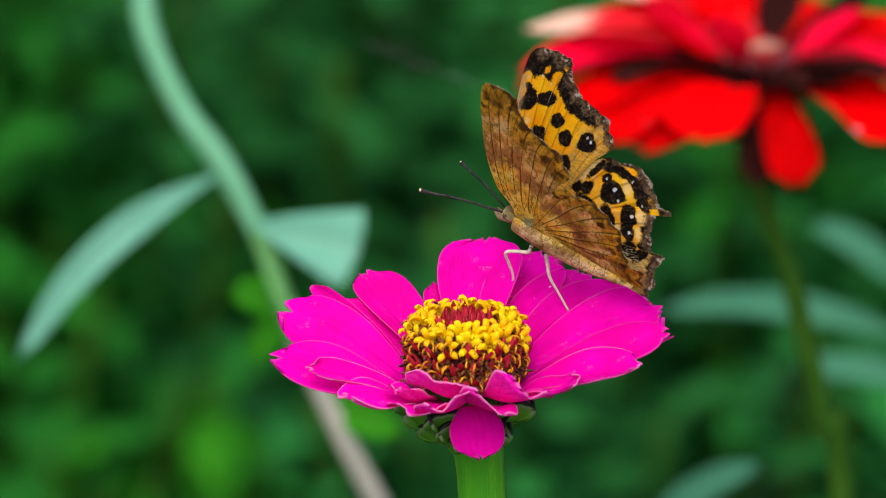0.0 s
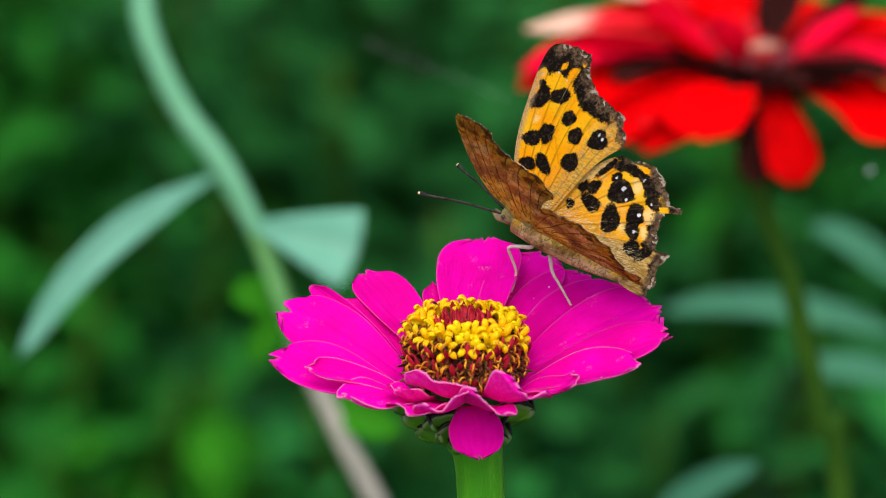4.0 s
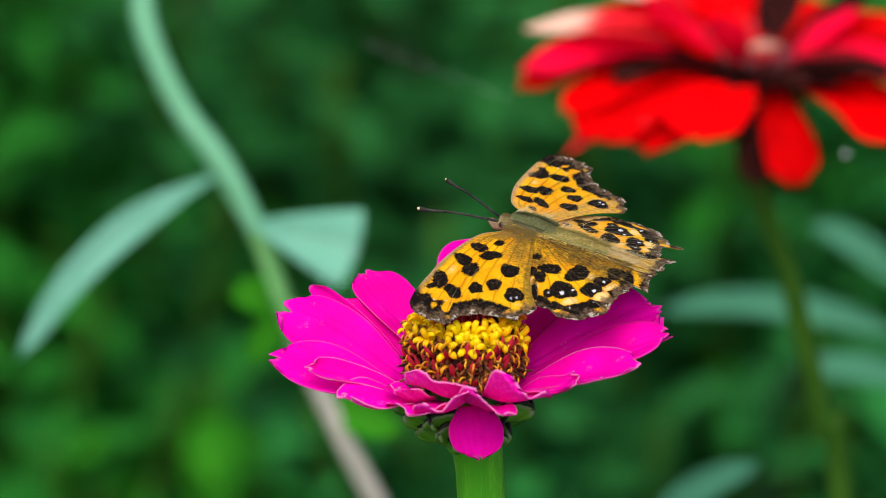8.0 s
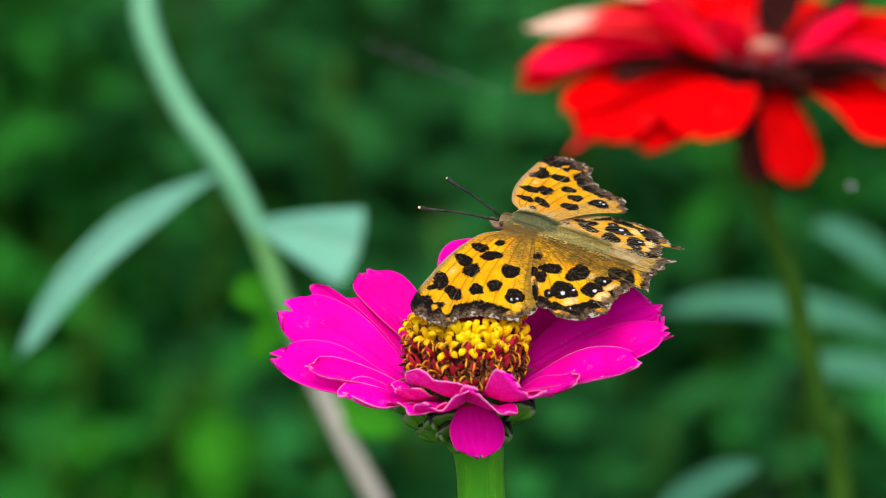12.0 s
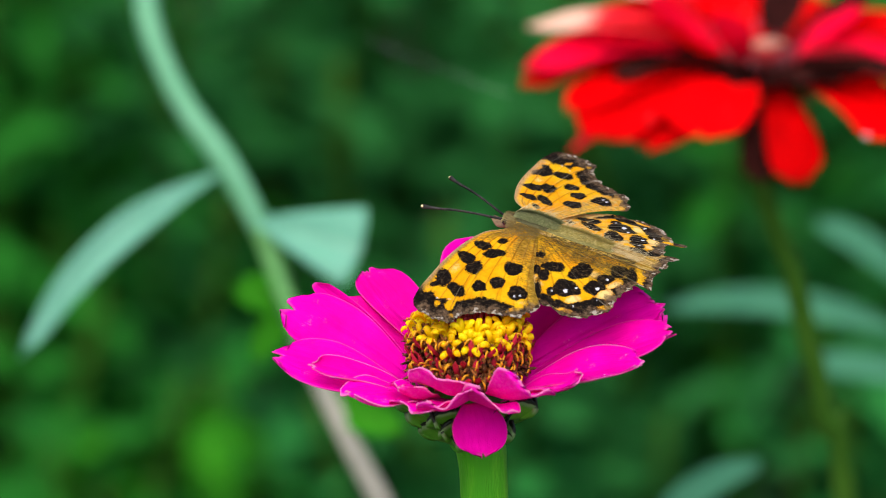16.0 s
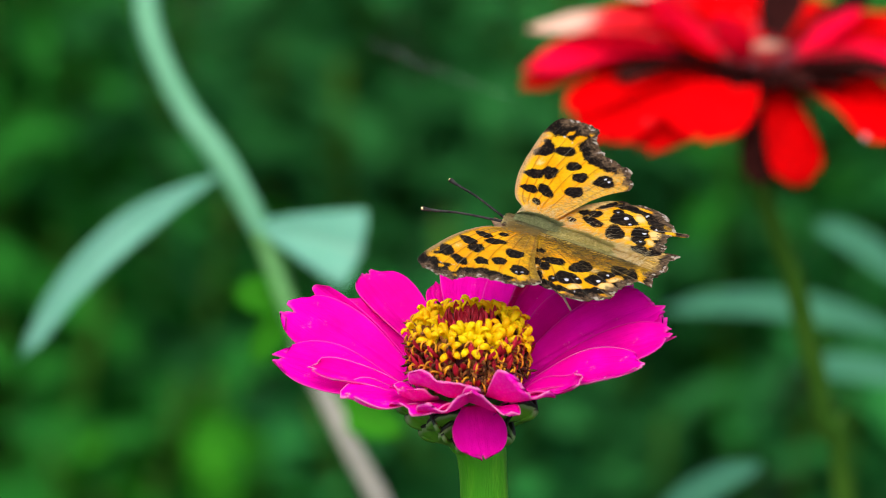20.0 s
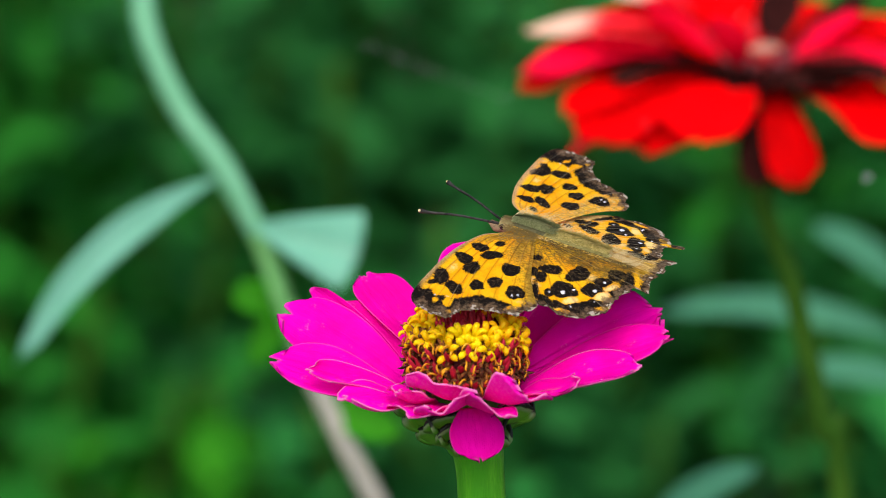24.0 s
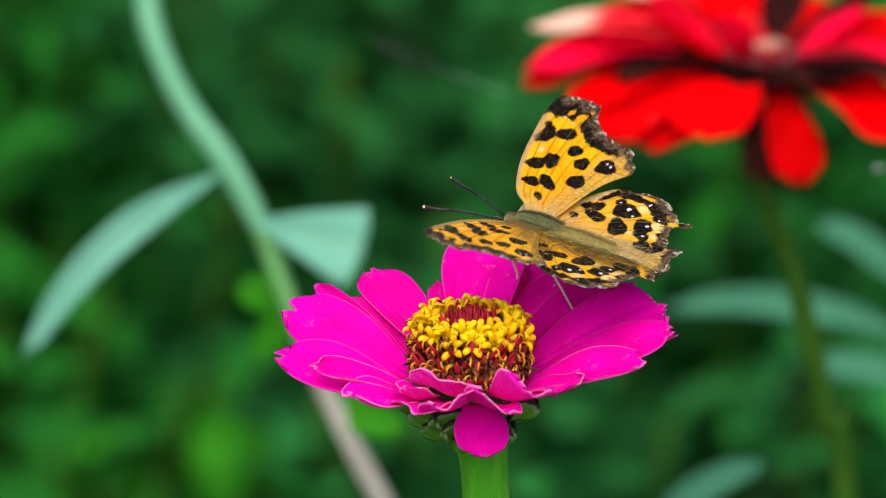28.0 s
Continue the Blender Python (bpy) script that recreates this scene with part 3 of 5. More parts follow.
def style_mesh(seed):
    """A thread-like forked style curling over."""
    rnd = random.Random(seed)
    a, h = rnd.uniform(-0.7, 0.7), rnd.uniform(0.7, 1.9)
    h *= 0.8
    pts = [(0, 0, -0.3 * MM), (0.15 * MM, 0, h * 0.6 * MM), (0.6 * MM, a * 0.5 * MM, h * MM), (1.1 * MM, a * 0.8 * MM, h * 0.8 * MM), (1.35 * MM, a * 1.1 * MM, h * 0.35 * MM)]
    return tube("style", pts, [0.13 * MM, 0.14 * MM, 0.14 * MM, 0.16 * MM, 0.08 * MM], [M["amber"]], 10, 6)


def disc(head, radius, height, rings, seed, threads=0.75):
    """The raised centre: a dome, red chaff, spent florets low on the flank and open yellow ones round the top."""
    rnd = random.Random(seed)
    verts, prof = [], [(1.0, -1.0), (1.03, 0.5), (1.0, 2.5), (0.96, height * 0.6), (0.88, height * 0.85), (0.72, height * 0.95), (0.45, height * 0.9), (0.05, height * 0.86)]
    for r, z in prof:
        for j in range(28):
            a = 2 * math.pi * j / 28
            rr = radius * r * 0.86 * (1 + 0.03 * math.sin(a * 7))
            verts.append((rr * math.cos(a) * MM, rr * math.sin(a) * MM, z * MM))
    faces = grid_faces(len(prof), 28, loop=True) + [tuple(range((len(prof) - 1) * 28, len(prof) * 28))]
    core = part("disc", mesh_of("disc", verts, faces, [M["core"]]), head, "dark red raised flower centre")
    opened = [floret_mesh(seed + k) for k in range(4)]
    spent = [wilted_mesh(seed + k) for k in range(4)]
    styles = [style_mesh(seed + k) for k in range(6)]
    chaff = [strap("chaff", (2.6 + 0.7 * k) * MM, 0.85 * MM, [0, -10, 15 + 12 * k], [M["chaff"]], cup=0.4, root=0.8, tip=0.1, thick=0.00015, nu=6, nv=5) for k in range(2)]

    def on(r, a, z, lean, spin):
        return pose(0, 0, 0, 0, 0, a) @ pose(r * MM, 0, z * MM, 0, lean, 0) @ pose(0, 0, 0, 0, 0, spin)

    for k in range(rings[0]):          # flank, from the rim up
        row = k % 5
        a = k * 68.7 + rnd.uniform(-9, 9)
        z = 0.6 + row * 1.3 + rnd.uniform(-0.4, 0.4)
        part("wilted_floret", rnd.choice(spent), head, "", on(radius * (1.0 - 0.02 * row), a, z, 62 - row * 8, rnd.uniform(0, 360)))
        if rnd.random() < threads:
            part("style", rnd.choice(styles), head, "", on(radius * 0.98, a + 4, z + 0.2, 55 - row * 7 + rnd.uniform(-15, 15), rnd.uniform(-50, 50)))
    for k in range(rings[1]):
        a = k * 137.5 + 40
        z = 0.3 + (k % 4) * 1.25
        part("chaff_scale", chaff[k % 2], head, "", on(radius * 0.93, a, z, -60 + rnd.uniform(-16, 22), 0))
    for k in range(rings[2]):          # open florets: an outer and an inner round
        row = k % 2
        a = k * 360 / rings[2] + rnd.uniform(-5, 5)
        r, z, lean = ((0.95, height - 1.5, 42), (0.74, height - 0.4, 14))[row]
        part("floret", rnd.choice(opened), head, "", on(radius * r + rnd.uniform(-0.4, 0.4), a, z + rnd.uniform(-0.3, 0.5), lean + rnd.uniform(-22, 22), rnd.uniform(0, 72)))
    for k in range(rings[3]):
        a, r = k * 137.5, radius * 0.5 * math.sqrt((k + 0.5) / rings[3])
        part("chaff_scale", chaff[k % 2], head, "", on(r, a, height * 0.78, -78 + rnd.uniform(-12, 12), 0))


def involucre(head, r_top, r_low, z_top, z_low, count):
    """The cup of overlapping rounded green bracts with dark papery rims below the petals."""
    def profile(t):
        return r_low + (r_top - r_low) * t, z_low + (z_top - z_low) * t

    cup = []
    for i in range(9):
        r, z = profile(i / 8)
        for j in range(28):
            a = 2 * math.pi * j / 28
            cup.append((r * 0.93 * math.cos(a) * MM, r * 0.93 * math.sin(a) * MM, z * MM))
    part("receptacle", mesh_of("receptacle", cup, grid_faces(9, 28, loop=True), [M["bract"]]), head)
    rnd = random.Random(count)
    for row, (t, share, n) in enumerate(((0.56, 0.52, count), (0.28, 0.48, count - 1), (0.0, 0.42, count - 2))):
        (r, z), (r2, z2) = profile(t), profile(min(1.0, t + share))
        long = math.hypot(r2 - r, z2 - z) * 1.05
        slope = math.degrees(math.atan2(z2 - z, r2 - r))
        wide = 6.28 * (r + r2) / 2 / n * 1.5
        shapes = [strap("bract", long * k * MM, wide * MM, [slope - 14, slope, slope + 6, slope + 22], [M["bract"]], cup=-0.16, root=0.75, tip=0.2,
                        thick=0.0005, nu=12, nv=11, shoulder=0.45, seed=row + i) for i, k in enumerate((1.0, 0.9))]
        for k in range(n):
            a, i = k * 360 / n + row * 180 / n + 8 + rnd.uniform(-5, 5), k % 2
            part("bract", shapes[i], head, "", pose(0, 0, 0, 0, 0, a) @ pose((r + 0.1) * MM, 0, z * MM))


# pink zinnia in focus
pink = thing("zinnia", "pink zinnia in full bloom with yellow florets on a green stem", "flower", pose(2.9 * MM, -5.6 * MM, 0.5846), "zinnias")
# back round, then the sides, then the crumpled front
ray(pink, 84, 25.2, 10.6, 11.4, 12, notch=0.05, cup=0.12, wave=0.03, shoulder=0.72, z0=-0.8, roll=-5, crease=((-0.25, 0.03), (0.3, 0.03)))
ray(pink, 66, 26.8, 8.3, 10.0, 9, notch=0.02, cup=0.16, z0=-0.6, roll=8, crease=((-0.3, 0.05), (0.25, 0.04)))
ray(pink, 51, 26.0, 7.0, 9.5, 9, notch=0.03, cup=0.16, z0=-1.9, roll=12, crease=((-0.2, 0.10), (0.4, 0.08)))
ray(pink, 102, 18.4, 6.2, 5.5, 8, notch=0.02, z0=-1.6, roll=10)
ray(pink, 126, 22.6, 7.8, 7.8, 7, notch=0.03, cup=0.1, z0=-0.9, roll=-8, shoulder=0.74, crease=((0.2, 0.03),))
ray(pink, 144, 21.0, 5.6, 7.0, 5, cup=0.1, z0=-3.4, roll=-20)
ray(pink, 152, 23.2, 8.0, 3.4, 4, cup=0.35, z0=-3.6, roll=-40, lift=(0.3, 0.0))
ray(pink, 165, 24.8, 6.8, 10.6, 4, notch=0.04, cup=0.10, wave=0.03, z0=-3.4, roll=-27, shoulder=0.78, hem=(1, 0.16), teeth=0.018, crease=((-0.35, 0.03), (0.15, 0.02)))
ray(pink, 186, 25.2, 3.4, 9.2, 4, notch=0.03, cup=0.16, wave=0.04, z0=-4.2, roll=-22, shoulder=0.7, teeth=0.025, crease=((0.1, 0.03),))
ray(pink, 196, 21.2, 3.2, 4.4, 4, "pink_lit_rim", cup=0.3, notch=0.02, wave=0.06, z0=-3.2, roll=-12, hem=(1, 0.25), lift=(0.12, 0.0))
ray(pink, 213, 18.6, 0.9, 8.0, 6, "pink_lit_rim", notch=0.05, cup=0.14, wave=0.08, z0=-3.1, roll=-8, teeth=0.05)
ray(pink, 238, 15.4, -0.1, 9.0, -2, "pink_lit_rim", notch=0.04, cup=0.16, wave=0.08, hem=(-1, 0.12), z0=-2.0)
ray(pink, 226, 13.4, 1.2, 6.0, -6, "pink_lit_rim", notch=0.03, cup=0.2, wave=0.10, teeth=0.04, z0=-1.9)
ray(pink, 251, 13.2, 3.4, 8.6, -24, "pink_lit_rim", notch=0.04, cup=0.05, wave=0.08, z0=-0.4, roll=-6, root=0.2, shoulder=0.95, tip=0.8)
ray(pink, 259, 16.2, 1.1, 8.4, -4, "pink_lit_rim", notch=0.04, cup=0.12, wave=0.08, z0=-1.8, roll=14, shoulder=0.8, lift=(0.0, 0.20), tip=0.6)
ray(pink, 282, 16.2, 1.2, 8.0, -4, "pink_lit_rim", notch=0.05, cup=0.12, wave=0.08, z0=-1.8, roll=-16, shoulder=0.8, lift=(0.22, 0.0), tip=0.6)
ray(pink, 301, 16.4, 2.4, 8.4, -4, "pink_lit_rim", notch=0.05, cup=0.18, wave=0.09, z0=-1.4, roll=-16, lift=(0.25, 0.0), shoulder=0.8, tip=0.6, teeth=0.03)
ray(pink, 321, 18.0, 2.9, 7.4, 2, "pink_lit_rim", notch=0.05, cup=0.2, wave=0.10, z0=-2.7, roll=4, teeth=0.05, hem=(-1, 0.2))
ray(pink, 338, 24.0, 5.0, 8.6, 8, "pink_lit_rim", notch=0.02, cup=0.2, wave=0.03, z0=-2.3, roll=12, hem=(-1, 0.22), shoulder=0.74)
ray(pink, 356, 26.6, 6.6, 8.6, 8, notch=0.05, cup=0.12, wave=0.05, z0=-3.2, roll=14, teeth=0.03)
ray(pink, 14, 26.4, 6.8, 12.2, 6, notch=0.03, cup=0.12, wave=0.02, z0=-1.6, roll=22, shoulder=0.76, hem=(-1, 0.16), teeth=0.03, crease=((-0.3, 0.06), (0.05, 0.05), (0.4, 0.09)))
ray(pink, 34, 26.9, 6.8, 11.0, 10, notch=0.03, cup=0.14, z0=-1.7, roll=16, crease=((-0.25, 0.11), (0.25, 0.09)))
drop = strap("petal", 7.6 * MM, 7.4 * MM, [-24, -48, -60, -52], [M["pink"]], cup=-0.05, notch=0.06, wave=0.03, shoulder=0.5, seed=5, root=0.5, tip=0.12, teeth=0.03, nu=20, nv=17, crease=((0.3, 0.03),))
part("petal", drop, pink, "drooping magenta petal", pose(0, 0, -1.7 * MM, 0, 0, 277) @ pose(7.7 * MM, 0, 0, 0, 0, 5))
disc(pink, 7.1, 7.3, (190, 100, 32, 34), 11, 0.85)
involucre(pink, 8.2, 3.0, -2.2, -9.4, 7)
part("stem", tube("stem", [(0.8 * MM, 0.2 * MM, -8.8 * MM), (1.6 * MM, 0, -10.6 * MM), (2.05 * MM, -0.2 * MM, -14 * MM), (2.3 * MM, -0.5 * MM, -20 * MM), (2.5 * MM, -0.4 * MM, -30 * MM), (3.0 * MM, 0, -60 * MM), (3 * MM, 1 * MM, -120 * MM), (1 * MM, 4 * MM, -300 * MM),
     (6 * MM, 2 * MM, -590 * MM)], [3.9 * MM, 3.45 * MM, 3.2 * MM, 3.2 * MM, 3.2 * MM, 3.3 * MM, 3.4 * MM, 3.7 * MM, 4.5 * MM], [M["stem"]], 90, 28, 0.025), pink, "thick green stem")

# red zinnia behind it
red = thing("zinnia", "double red zinnia with drooping petals and faded inner ones", "flower", pose(55.4 * MM, 291.9 * MM, 0.5272), "zinnias")
# hanging lower round: degrees, reach, height, width
for a, reach, h, w in ((176, 42, -1.2, 14), (197, 36.5, -2.2, 13), (214, 37, -4.0, 20), (231, 33.5, -4.2, 14), (249, 33, -0.8, 15), (322, 33, -4.6, 18),
                       (345, 40, 0.2, 16), (10, 39, 1.2, 16), (35, 38, 2.2, 16), (60, 38, 2.2, 16), (88, 37, 2.2, 16), (115, 38, 2.2, 16), (140, 38, 1.2, 16), (160, 38, 0.2, 13)):
    ray(red, a, reach, h, w, 16, "red", notch=0.03, cup=0.08, wave=0.04, r0=7.0, z0=0.5, shoulder=0.72)
ray(red, 288, 22.0, -13.4, 10.0, 20, "red", notch=0.03, cup=-0.08, r0=6.0, z0=0.0, shoulder=0.76, root=0.4)
ray(red, 268, 19, -14.2, 7.0, 20, "withered_shade", cup=-0.2, r0=8.0, z0=-3.0, wave=0.1)
ray(red, 205, 38.5, -8.6, 3.6, 18, "crimson", cup=0.3, r0=9.0, z0=-3.0, wave=0.1)
# upper rounds, some faded; the near-black ones paint shade between the layers
for a, reach, h, w, mat in ((179, 41.5, 1.8, 15, "crimson"), (166, 42, 6.2, 11, "faded"), (152, 34, 6.8, 12, "red"), (196, 27, 2.2, 7, "withered_shade"),
                            (172, 30, 6.0, 12, "crimson"), (348, 26, 5.2, 11, "crimson"), (330, 26, 4.6, 9, "withered_shade"), (90, 30, 10, 12, "red"), (120, 30, 10, 12, "red"), (138, 33, 10.5, 10, "faded")):
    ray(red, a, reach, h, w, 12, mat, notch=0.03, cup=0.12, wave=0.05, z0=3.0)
# inner petals; the near-black ones stand in for the hollow's deep shade
for a, reach, h, w, mat in ((278, 9, 8.5, 6.5, "faded"), (236, 12, 13, 8, "crimson"), (255, 12, 4.5, 9, "withered_shade"), (236, 13, 3.6, 9, "withered_shade"), (205, 15, 4.5, 8, "withered_shade"), (205, 19, 10, 11, "red"), (170, 20, 12, 10, "crimson"), (292, 16, 2.2, 8, "withered_shade"),
                            (306, 20, 2.6, 9, "withered_shade"), (320, 22, 3.6, 8, "withered_shade"), (264, 15, 1.0, 9, "withered_shade"), (246, 14, 0.6, 8, "withered_shade"), (70, 17, 12, 8, "withered_shade"), (30, 22, 11, 8, "withered_shade"), (120, 20, 14, 10, "red"), (10, 18, 10, 9, "crimson")):
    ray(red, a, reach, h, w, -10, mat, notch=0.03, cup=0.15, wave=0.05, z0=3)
disc(red, 9.0, 4.0, (0, 30, 0, 10), 31, 0.0)
involucre(red, 9.5, 2.6, -2.0, -13.0, 11)
part("stem", tube("stem", [(0.4 * MM, -3 * MM, -11 * MM), (0.4 * MM, -8.9 * MM, -18.6 * MM), (2.6 * MM, -8.9 * MM, -26 * MM), (5.7 * MM, -8.9 * MM, -34.5 * MM), (8.9 * MM, -8.9 * MM, -47.4 * MM), (12.8 * MM, -8.9 * MM, -64.7 * MM),
     (16.1 * MM, -9 * MM, -79 * MM), (26 * MM, -12 * MM, -250 * MM), (24 * MM, -12 * MM, -400 * MM), (20 * MM, -10 * MM, -530 * MM)], [2.6 * MM, 2.0 * MM, 1.9 * MM, 1.9 * MM, 2.0 * MM, 2.1 * MM, 2.2 * MM, 3 * MM, 3.6 * MM, 4 * MM], [M["dark_stem"]], 80, 14), red, "dark green stem")


# ---- leafy plants behind ----
def leaf_mesh(name, length, width, rise, mat, seed=0, **kw):
    return strap(name, length, width, rise, [M[mat]], root=0.12, tip=0.02, shoulder=0.42, ridge=-0.05, thick=0.0003, nu=16, nv=9, seed=seed, **kw)


def turn(at, to, roll=0.0):
    """A pose at 'at' whose +X runs to 'to', with +Z as far up as it can."""
    x = (Vector(to) - Vector(at)).normalized()
    y = Vector((0, 0, 1)).cross(x).normalized()
    z = x.cross(y)
    m = Matrix((x, y, z)).transposed().to_4x4()
    return Matrix.Translation(at) @ m @ pose(0, 0, 0, roll, 0, 0)


def mmv(*p):
    return Vector(p) * MM


tall = thing("tall_stem_plant", "pale grey-green arching stem with two long drooping leaves", "plant")
part("stem", tube("stem", [mmv(-56.2, 348, 534), mmv(-55.6, 345.5, 525.2), mmv(-54.9, 342.0, 519.8), mmv(-52.3, 338.0, 513.4), mmv(-47.8, 334.0, 505.5), mmv(-41.7, 330.0, 498.1), mmv(-37.1, 327.0, 490.9), mmv(-34.0, 325.0, 485.0)],
     [2.35 * MM, 2.35 * MM, 2.3 * MM, 2.2 * MM, 2.3 * MM, 2.4 * MM, 2.2 * MM, 1.9 * MM], [M["pale_stem"]], 44, 12), tall, "pale green arching stem")
part("middle_stem", tube("stem", [mmv(-34.0, 325.0, 485.0), mmv(-32.3, 323.0, 481.3), mmv(-29.8, 319.0, 475.0), mmv(-26.6, 316.0, 467.3)], [2.1 * MM, 1.9 * MM, 1.9 * MM], [M["mid_stem"]], 24, 12), tall, "green middle stem")
part("lower_stem", tube("stem", [mmv(-26.6, 316.0, 467.3), mmv(-22.1, 312.0, 457.8), mmv(-16.9, 308.0, 448.2), mmv(-12.1, 305.0, 439.4), mmv(-7.3, 302.5, 430), mmv(1, 299, 410), mmv(9, 295, 370), mmv(14, 291, 290), mmv(16, 290, 150), mmv(16, 290, -5)],
     [1.9 * MM, 1.9 * MM, 2.0 * MM, 2.1 * MM, 2.2 * MM, 2.4 * MM, 2.6 * MM, 3.0 * MM, 3.4 * MM, 3.6 * MM], [M["dry_stem"]], 60, 12), tall, "greyish lower stem")
a, b = mmv(-40.8, 329.0, 494.9), mmv(-78.0, 306.0, 466.6)
part("leaf", leaf_mesh("leaf", (b - a).length, 6.1 * MM, [8, 3, -3, -8], "pale_leaf", 3, cup=0.1, side=0.36), tall, "long narrow pale leaf", turn(a, b, -62))
a, b = mmv(-36.4, 326.4, 486.4), mmv(-15.9, 310.2, 486.8)
part("leaf", strap("leaf", (b - a).length, 20 * MM, [14, 4, -6, -16], [M["pale_leaf"]], cup=0.06, root=0.04, tip=0.7, shoulder=1.7, ridge=-0.04, thick=0.0003, nu=16, nv=9, seed=4),
     tall, "broad pale leaf bent down", turn(a, b, 60))

for p, q, w, r in ((mmv(-23.2, 315.4, 457.7), mmv(-7.1, 303.4, 454.1), 7, 62), (mmv(-29.5, 320.5, 471.9), mmv(-39.2, 316.9, 476.5), 7, -62), (mmv(-28.9, 320.0, 470.4), mmv(-35.4, 307.8, 466.2), 6, -62)):
    part("leaf", leaf_mesh("leaf", (q - p).length, w * MM, [10, 4, -4, -10], "leaf_y", 8, cup=0.1, side=0.2), tall, "small bright green leaf", turn(p, q, r))

# leaves on thin stalks at the right, further back
side_plant = thing("leafy_weed", "slender weed with long blue-green leaves", "plant", pose(0, 0, 0))
root = mmv(101.3, 478.2, 393.3)
part("stem", tube("stem", [Vector((root.x + 0.01, root.y + 0.01, -0.01)), Vector((root.x + 0.005, root.y, 0.2)), root, mmv(97.7, 491.1, 428.9), mmv(96.6, 500.4, 454.5)], [0.003, 0.0025, 0.002, 0.0015, 0.001], [M["dark_stem"]], 40, 8), side_plant)
for p, q, w, r in ((mmv(99.5, 481.8, 403.4), mmv(43.3, 484.4, 410.6), 6, -66), (mmv(98.0, 485.4, 413.4), mmv(76.4, 490.7, 427.8), 6, -64), (mmv(101.3, 478.6, 394.5), mmv(72.9, 480.2, 398.9), 6, -64)):
    part("leaf", leaf_mesh("leaf", (q - p).length, w * MM, [10, 4, -4, -10], "teal_leaf", 6, cup=0.1, side=0.3), side_plant, "long blue-green leaf", turn(p, q, r))
front_plant = thing("leafy_weed", "low weed with a long pale leaf", "plant", pose(0, 0, 0))
p = mmv(37.5, 356.6, 410.4)
part("stem", tube("stem", [Vector((p.x, p.y, -0.01)), Vector((p.x + 0.006, p.y, 0.2)), p], [0.003, 0.0025, 0.0015], [M["dark_stem"]], 20, 8), front_plant)
q = mmv(61.3, 362.0, 425.1)
part("leaf", leaf_mesh("leaf", (q - p).length, 6 * MM, [10, 4, -4, -10], "teal_leaf", 7, cup=0.1, side=-0.3), front_plant, "long pale leaf", turn(p, q, 62))


def leafy_plant(name, label, at, height, spread, count, mats, seed, size=(0.05, 0.09), lean=(0, 0)):
    """A soft-stemmed plant: several stems and a crown of folded leaves."""
    rnd = random.Random(seed)
    plant = thing(name, label, "plant", pose(at[0], at[1], 0), "leafy plants")
    low = [strap("l", 1.0, rnd.uniform(0.34, 0.5), [25, 5, -20, -45], [], root=0.12, tip=0.02, shoulder=0.42, ridge=-0.05, thick=0.01, nu=8, nv=5, seed=k, cup=0.12, wave=0.04) for k in range(3)]
    stems = max(4, count // 22)
    groups = {m: [] for m in mats}
    tips = []
    for s in range(stems):
        a, r = rnd.uniform(0, 6.28), spread * math.sqrt(rnd.random())
        top = Vector((r * math.cos(a) + lean[0], r * math.sin(a) + lean[1], height * rnd.uniform(0.6, 1.0)))
        foot = Vector((top.x * 0.3, top.y * 0.3, -0.005))
        mid = (top + foot) * 0.5 + Vector((rnd.uniform(-0.02, 0.02), rnd.uniform(-0.02, 0.02), 0.03))
        part("stem", tube("stem", [foot, mid, top], [0.004, 0.003, 0.0015], [M["dark_stem"]], 10, 6), plant)
        tips.append((foot, mid, top))
    for k in range(count):
        foot, mid, top = tips[k % stems]
        f = 0.25 + 0.75 * (k // stems + rnd.random()) / max(1, count / stems)
        q = foot.lerp(mid, f * 2) if f < 0.5 else mid.lerp(top, min(1, f * 2 - 1))
        ln = rnd.uniform(*size)
        m = Matrix.Translation(q) @ pose(0, 0, 0, rnd.uniform(-25, 25), rnd.uniform(-35, 30), k * 137.5 + rnd.uniform(-30, 30)) @ Matrix.Diagonal((ln, ln, ln, 1))
        groups[mats[rnd.randrange(len(mats))]].append((rnd.choice(low), m))
    for m, pieces in groups.items():
        if pieces:
            part("foliage", merge("foliage", pieces, [M[m]]), plant)
    return plant


rnd = random.Random(9)
for k in range(60):
    row = k % 6
    y = 0.92 + row * 0.2 + rnd.uniform(-0.06, 0.06)
    x = (k // 6 - 4.5) * 0.065 * (1 + 0.08 * row) + rnd.uniform(-0.03, 0.03)
    h = (0.255 if row == 0 else 0.33 - 0.03 * row) + rnd.uniform(-0.03, 0.03)
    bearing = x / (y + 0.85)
    # leaf greens set by row and bearing from the camera, darkest around the middle
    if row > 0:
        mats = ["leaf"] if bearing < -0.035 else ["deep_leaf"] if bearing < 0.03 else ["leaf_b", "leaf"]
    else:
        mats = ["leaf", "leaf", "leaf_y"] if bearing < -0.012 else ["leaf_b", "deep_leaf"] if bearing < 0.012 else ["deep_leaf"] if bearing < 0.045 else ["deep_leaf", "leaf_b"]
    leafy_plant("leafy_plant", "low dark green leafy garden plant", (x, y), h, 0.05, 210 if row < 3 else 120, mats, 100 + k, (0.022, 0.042))

